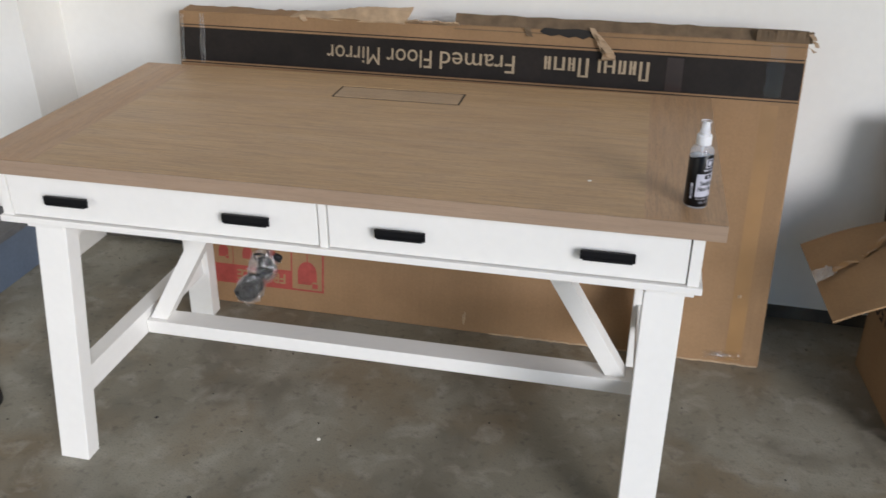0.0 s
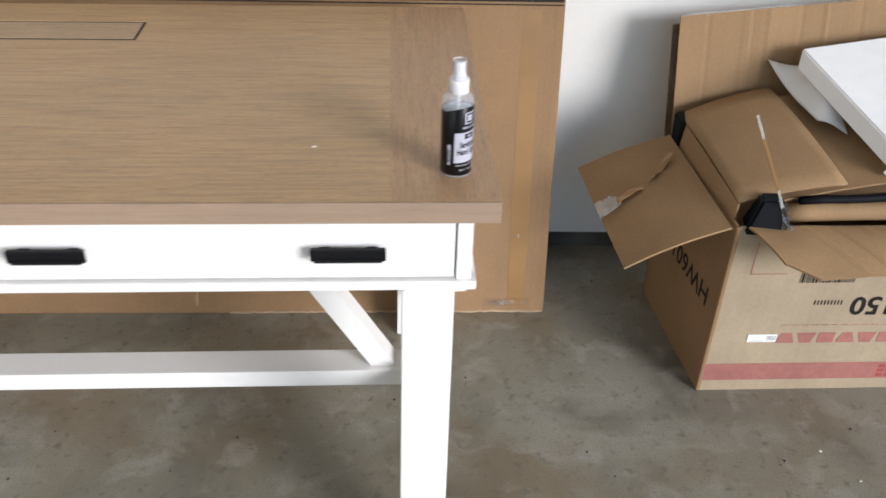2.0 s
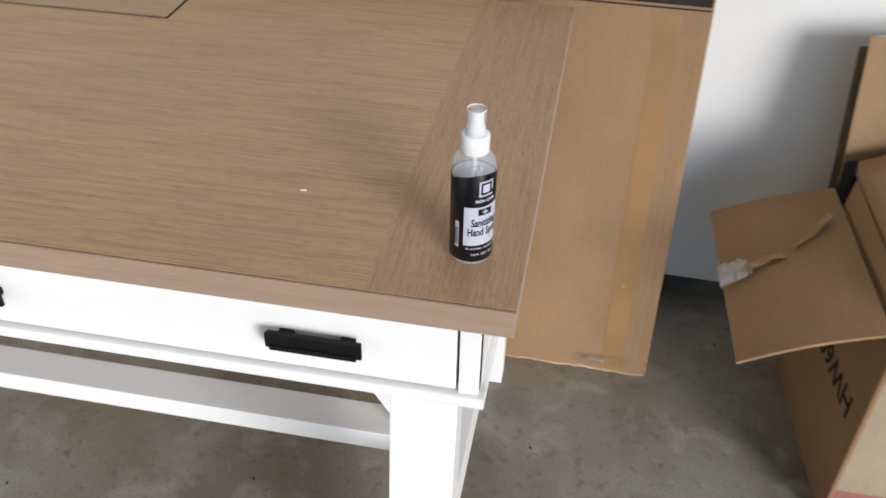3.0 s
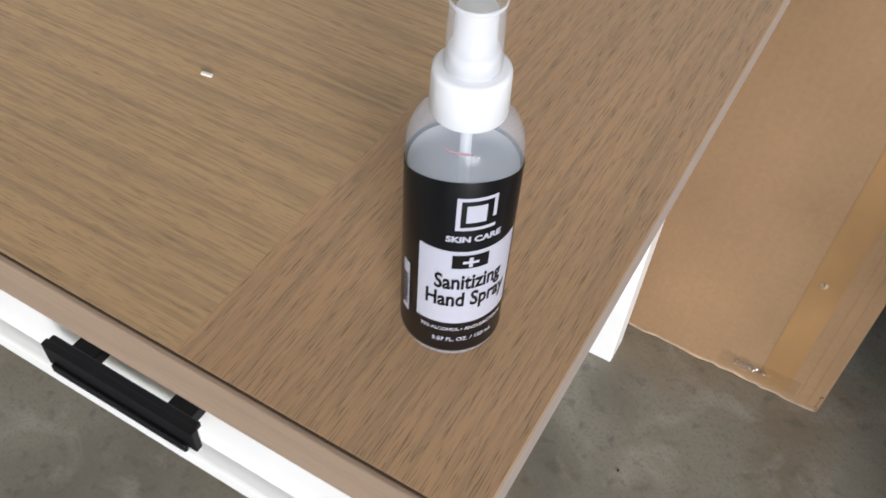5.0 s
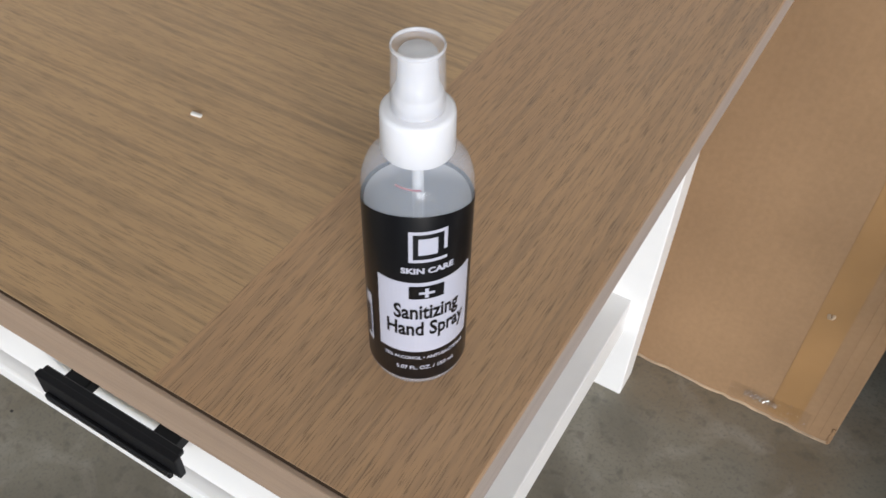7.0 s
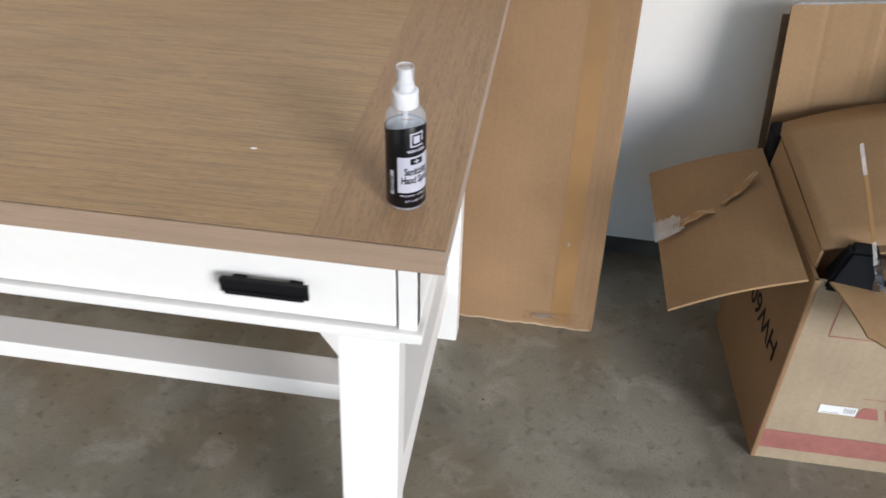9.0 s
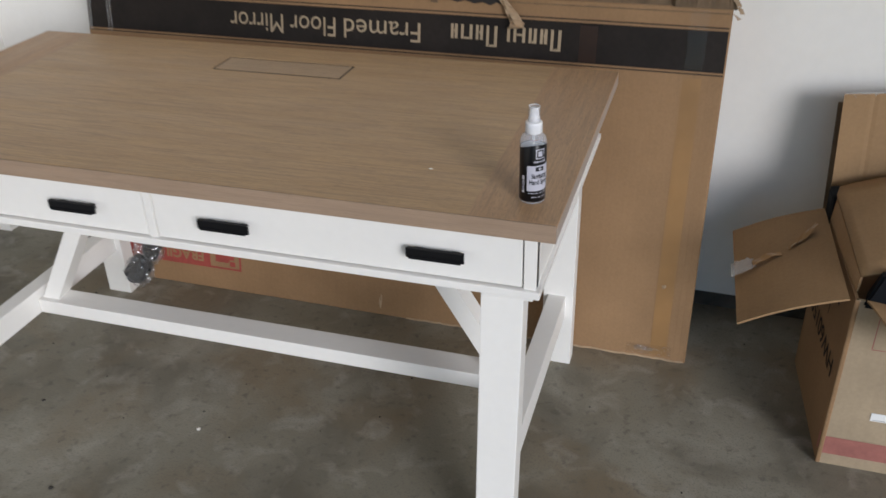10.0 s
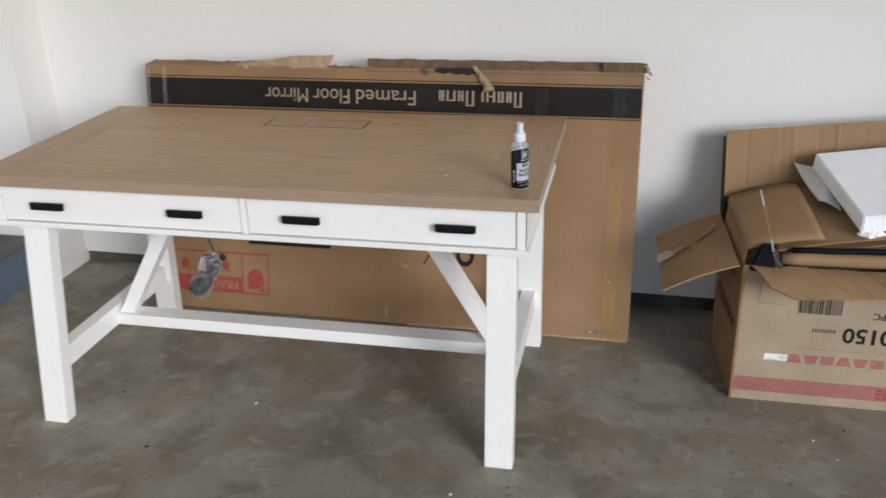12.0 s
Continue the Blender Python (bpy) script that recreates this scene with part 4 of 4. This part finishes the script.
part("flap_tape", sheet([(1.560, 3.958, 0.401), (1.622, 4.005, 0.436), (1.617, 4.024, 0.434), (1.556, 3.968, 0.399)], 0.0012, 14, 2, lambda u, v: 0.009 + 0.012 * u * u + 0.003 * math.sin(u * 9 + v * 3)), TAPE, carton, "curled torn strip of tape")
part("flap_tape", sheet([(1.443, 3.895, 0.3475), (1.494, 3.920, 0.367), (1.486, 3.962, 0.366), (1.441, 3.955, 0.3465)], 0.0012, 24, 12, lambda u, v: 0.010 + 0.006 * noise.noise(Vector((u * 6, v * 5, 1)))), FROST, carton, "crinkled clear tape end")

# what fills the carton
inner = thing("inner_carton", (1.76, 3.93, 0.42), "flattened brown inner carton with peeling tape, inside the open carton", "cardboard box")
LID = [(1.676, 3.772, 0.472), (1.876, 3.758, 0.522), (1.842, 4.120, 0.560), (1.642, 4.096, 0.506)]
part("lid", sheet(LID, 0.005, 10, 8, lambda u, v: 0.010 * math.sin(v * 3.1) + 0.007 * math.sin(u * 3.1)), KRAFT_IN, inner, "slightly bowed lid", True)
part("wall_panel", sheet([(1.672, 3.768, 0.42), (1.676, 3.772, 0.468), (1.642, 4.096, 0.504), (1.640, 4.094, 0.44)], 0.005, 4, 4), KRAFT_IN, inner)
STRIP = [Vector(p) for p in ((1.748, 3.716, 0.430), (1.742, 3.722, 0.486), (1.737, 3.745, 0.512), (1.728, 3.785, 0.548), (1.718, 3.820, 0.583), (1.707, 3.850, 0.620))]


def tape_piece(k0, k1, material, label):
    """A length of the standing strip, from one of its bends to another."""
    own = bmesh.new()
    prev = None
    for p in STRIP[k0:k1 + 1]:
        pair = [own.verts.new(p + Vector((-0.0027, 0, 0))), own.verts.new(p + Vector((0.0027, 0.002, 0.003)))]
        if prev:
            own.faces.new((prev[0], prev[1], pair[1], pair[0]))
        prev = pair
    ext = bmesh.ops.extrude_face_region(own, geom=own.faces[:])
    bmesh.ops.translate(own, vec=(0, 0.0012, -0.001), verts=[v for v in ext["geom"] if isinstance(v, bmesh.types.BMVert)])
    return part("tape_strip", own, material, inner, label)


tape_piece(1, 2, FROST, "creased clear tape end")
tape_piece(2, 4, TAPE, "peeling strip of brown tape standing up")
tape_piece(4, 5, FROST, "whitish curled tape end")


def corner_guard(name, m, label):
    """A black moulded corner protector: a bevelled three-sided cap."""
    own = bmesh.new()
    low = [own.verts.new(p) for p in ((-0.054, -0.030, 0), (0.054, -0.030, 0), (0.046, 0.034, 0), (-0.046, 0.034, 0))]
    high = [own.verts.new(p) for p in ((-0.024, -0.010, 0.066), (0.022, -0.010, 0.070), (0.022, 0.024, 0.066), (-0.024, 0.024, 0.064))]
    own.faces.new(low[::-1])
    own.faces.new(high)
    for i in range(4):
        own.faces.new((low[i], low[(i + 1) % 4], high[(i + 1) % 4], high[i]))
    bmesh.ops.bevel(own, geom=own.edges[:], offset=0.006, segments=2, affect="EDGES")
    return single(name, moved(own, m), GUARD, label, "corner protector", smooth=False)


corner_guard("corner_protector", pose(1.732, 3.750, 0.422, 0, 0, -8) @ Matrix.Diagonal((0.86, 1, 1.10, 1)), "black plastic corner protector with clear tape, on the carton rim")
single("clear_tape_strip", sheet([(1.752, 3.714, 0.426), (1.776, 3.718, 0.426), (1.754, 3.734, 0.492), (1.742, 3.732, 0.492)], 0.001, 4, 10, lambda u, v: 0.003 + 0.003 * math.sin(v * 14 + u * 5)), GLINT, "shiny clear tape over the black corner protector", "tape")
single("corner_protector_b", moved(box(-0.03, 0.03, -0.025, 0.025, 0, 0.085, 0.01, 2), pose(1.668, 4.092, 0.425, 6, -4, 8)), GUARD, "black plastic corner protector at the back of the carton", "corner protector").name = "corner_protector"
single("foam_strip", tube([(1.80 + 0.047 * i, 3.773 - 0.0008 * i + 0.002 * math.sin(i * 2), 0.474 + 0.0022 * i) for i in range(11)], 0.0085, 10), GUARD, "black foam strip packed above the cardboard roll", "foam strip", smooth=True)
bm = tube([(1.772 + 0.05 * i, 3.772 + 0.002 * math.sin(i), 0.446 + 0.0016 * i) for i in range(11)], 0.020, 14)
single("cardboard_roll", bm, KRAFT_IN, "rolled brown cardboard edge lying inside the carton rim", "cardboard", smooth=True)
single("cardboard_sheet", sheet([(1.765, 3.782, 0.469), (2.27, 3.776, 0.572), (2.26, 4.09, 0.600), (1.80, 4.09, 0.545)], 0.005, 12, 6, lambda u, v: 0.004 * math.sin(u * 7 + v * 2)), KRAFT_IN, "loose brown cardboard sheet under the foam slab", "cardboard")
single("cardboard_sheet", sheet([(1.770, 3.786, 0.459), (2.27, 3.782, 0.540), (2.26, 3.96, 0.556), (1.78, 3.96, 0.492)], 0.005, 12, 4, lambda u, v: 0.003 * math.sin(u * 9 + 1)), KRAFT, "loose brown cardboard sheet above the foam strip", "cardboard")
single("cardboard_sheet", sheet([(1.836, 4.150, 0.50), (1.876, 4.150, 0.50), (1.876, 4.160, 0.572), (1.836, 4.160, 0.568)], 0.005, 2, 2), KRAFT_IN, "small tab of brown cardboard behind the inner carton", "cardboard")
single("packing_paper", sheet([(1.838, 4.150, 0.612), (1.935, 4.10, 0.625), (1.945, 3.93, 0.545), (1.890, 3.96, 0.548)], 0.002, 10, 10, lambda u, v: 0.014 * math.sin(v * 4 + u * 3)), PAPER, "crumpled translucent white packing sheet under the foam", "packing sheet", smooth=True)
foam = bmesh.new()
fa, fb, fc, fd = Vector((1.890, 4.112, 0.655)), Vector((2.30, 4.14, 0.705)), Vector((2.34, 3.80, 0.62)), Vector((1.975, 3.792, 0.575))
dn = Vector((-0.006, -0.012, -0.042))
tops = [foam.verts.new(p) for p in (fa, fb, fc, fd)]
lows = [foam.verts.new(p + dn) for p in (fa, fb, fc, fd)]
foam.faces.new(tops)
foam.faces.new(lows[::-1])
for i in range(4):
    foam.faces.new((tops[i], tops[(i + 1) % 4], lows[(i + 1) % 4], lows[i]))
bmesh.ops.bevel(foam, geom=foam.edges[:], offset=0.003, segments=2, affect="EDGES")
chunk = bmesh.new()
bmesh.ops.create_icosphere(chunk, subdivisions=3, radius=1)
for v in chunk.verts:
    k = 1 + 0.45 * noise.noise(v.co * 2.6) + 0.25 * noise.noise(v.co * 6)
    v.co = fd + dn + Vector((0.032 + v.co.x * 0.030 * k, 0.014 + v.co.y * 0.014 * k, -0.002 + v.co.z * 0.020 * k))
tmp = bpy.data.meshes.new("chunk")
chunk.to_mesh(tmp)
chunk.free()
foam.from_mesh(tmp)
bpy.data.meshes.remove(tmp)
single("foam_slab", foam, FOAM, "white polystyrene packing slab with a broken corner, on the carton", "foam slab")

# ---- small things ----
bag = thing("parts_bag", (0.05, 3.69, 0.22), "clear plastic bag with black cable, hanging under the desk", "plastic bag")
bagm = Matrix.Translation((0.038, 3.69, 0.312)) @ pose(0, 0, 0, 0, 30, 0)
bm = bmesh.new()
bmesh.ops.create_icosphere(bm, subdivisions=4, radius=1)
for v in bm.verts:
    c = v.co.copy()
    k = 1 + 0.25 * noise.noise(c * 2.3) + 0.30 * noise.noise(c * 7.0) + 0.16 * noise.noise(c * 15.0)
    waist = 0.62 + 0.38 * min(1, abs(c.z + 0.05) * 2.4)
    v.co = Vector((math.copysign(abs(c.x) ** 0.75, c.x) * 0.040 * k * waist, c.y * 0.026 * k, math.copysign(abs(c.z) ** 0.85, c.z) * 0.096 * (1 + 0.12 * (k - 1))))
part("film", moved(bm, bagm), FILM, bag, "crinkled clear film")


def lump(sx, sy, sz, at, seed, rot=(0, 0, 0)):
    own = bmesh.new()
    bmesh.ops.create_icosphere(own, subdivisions=3, radius=1)
    for v in own.verts:
        c = v.co.copy()
        k = 1 + 0.16 * noise.noise(c * 1.8 + Vector((seed, 0, 0)))
        v.co = Vector([math.copysign(abs(a) ** 0.7, a) * s * k for a, s in zip(c, (sx, sy, sz))])
    return moved(own, bagm @ pose(*at, *rot))


part("cable_bundle", lump(0.030, 0.016, 0.046, (-0.004, 0, -0.040), 1, (0, 12, 0)), CABLE, bag, "coiled black cable", True)
part("cable_bundle", lump(0.022, 0.013, 0.032, (0.006, 0, 0.040), 2, (0, -24, 0)), CABLE, bag, "black plug", True)
for k, (ox, oz, rr) in enumerate(((-0.012, 0.062, 0.020), (0.012, 0.056, 0.017), (-0.006, -0.066, 0.021))):
    part("cable_loop", tube([bagm @ Vector((ox + rr * math.cos(a), 0.006 * math.sin(2 * a + k) - 0.006, oz + 0.8 * rr * math.sin(a))) for a in (math.pi * 1.8 * i / 18 for i in range(19))], 0.0032), CABLE, bag, "loop of thin black cable", True)
part("zip_end", lump(0.013, 0.008, 0.010, (0.022, 0, 0.088), 3), CABLE, bag, "black twisted end")
part("cord", tube([bagm @ Vector((0.0, 0, 0.08)), (0.0615, 3.69, 0.45), (0.062, 3.69, 0.54), (0.062, 3.69, 0.606)], 0.0022), CABLE, bag, "black cord", True)

shoe = thing("flip_flop", (-0.72, 3.44, 0), "black flip-flop with tan leaf pattern on the floor", "sandal")
outline = []
for i in range(40):
    a = 2 * math.pi * i / 40
    x = 0.135 * math.cos(a)
    y = (0.056 + 0.008 * math.cos(a)) * math.sin(a)
    outline.append((x, y))


def slab(pts, z0, z1, m):
    own = bmesh.new()
    lo = [own.verts.new(m @ Vector((x, y, z0))) for x, y in pts]
    hi = [own.verts.new(m @ Vector((x, y, z1))) for x, y in pts]
    own.faces.new(lo[::-1])
    own.faces.new(hi)
    for i in range(len(pts)):
        own.faces.new((lo[i], lo[(i + 1) % len(pts)], hi[(i + 1) % len(pts)], hi[i]))
    return own


sm = pose(-0.732, 3.440, 0.0, 0, 0, -18)
part("sole", slab(outline, 0.0, 0.018, sm), RUBBER, shoe, "black rubber sole")
part("footbed", slab([(x * 0.95, y * 0.92) for x, y in outline], 0.018, 0.0205, sm), CAMO, shoe, "tan and black patterned footbed")
for s in (-1, 1):
    part("strap", tube([sm @ Vector(p) for p in ((0.085, 0.0, 0.021), (0.06, s * 0.012, 0.038), (0.02, s * 0.034, 0.048), (-0.02, s * 0.054, 0.030), (-0.03, s * 0.056, 0.010))], 0.0042), RUBBER, shoe, "black rubber strap", True)

# grit and crumbs on the slab
rnd = random.Random(5)
spots = [(0.94, 3.15), (1.88, 3.55), (1.93, 3.47), (0.27, 3.46), (0.05, 3.20), (-0.17, 3.45)]
for k, (x, y) in enumerate(spots):
    s = rnd.uniform(0.003, 0.006)
    bm = bmesh.new()
    bmesh.ops.create_icosphere(bm, subdivisions=1, radius=s)
    for v in bm.verts:
        v.co = Vector((v.co.x * rnd.uniform(0.7, 1.4), v.co.y, v.co.z * 0.5)) + Vector((x, y, s * 0.45))
    single("floor_crumb", bm, CRUMB if k < 4 else GRIT, "small pale crumb on the concrete" if k < 4 else "small dark piece of grit on the concrete", "crumb", "crumbs on the floor")
bm = bmesh.new()
for _ in range(110):
    x, y, s = rnd.uniform(-0.9, 2.4), rnd.uniform(2.2, 4.25), rnd.uniform(0.0008, 0.0022)
    box(x - s, x + s, y - s, y + s, 0, s * 1.2, 0, 1, bm)
single("floor_grit", bm, GRIT, "fine dark grit scattered over the slab", "grit", kind="stuff")
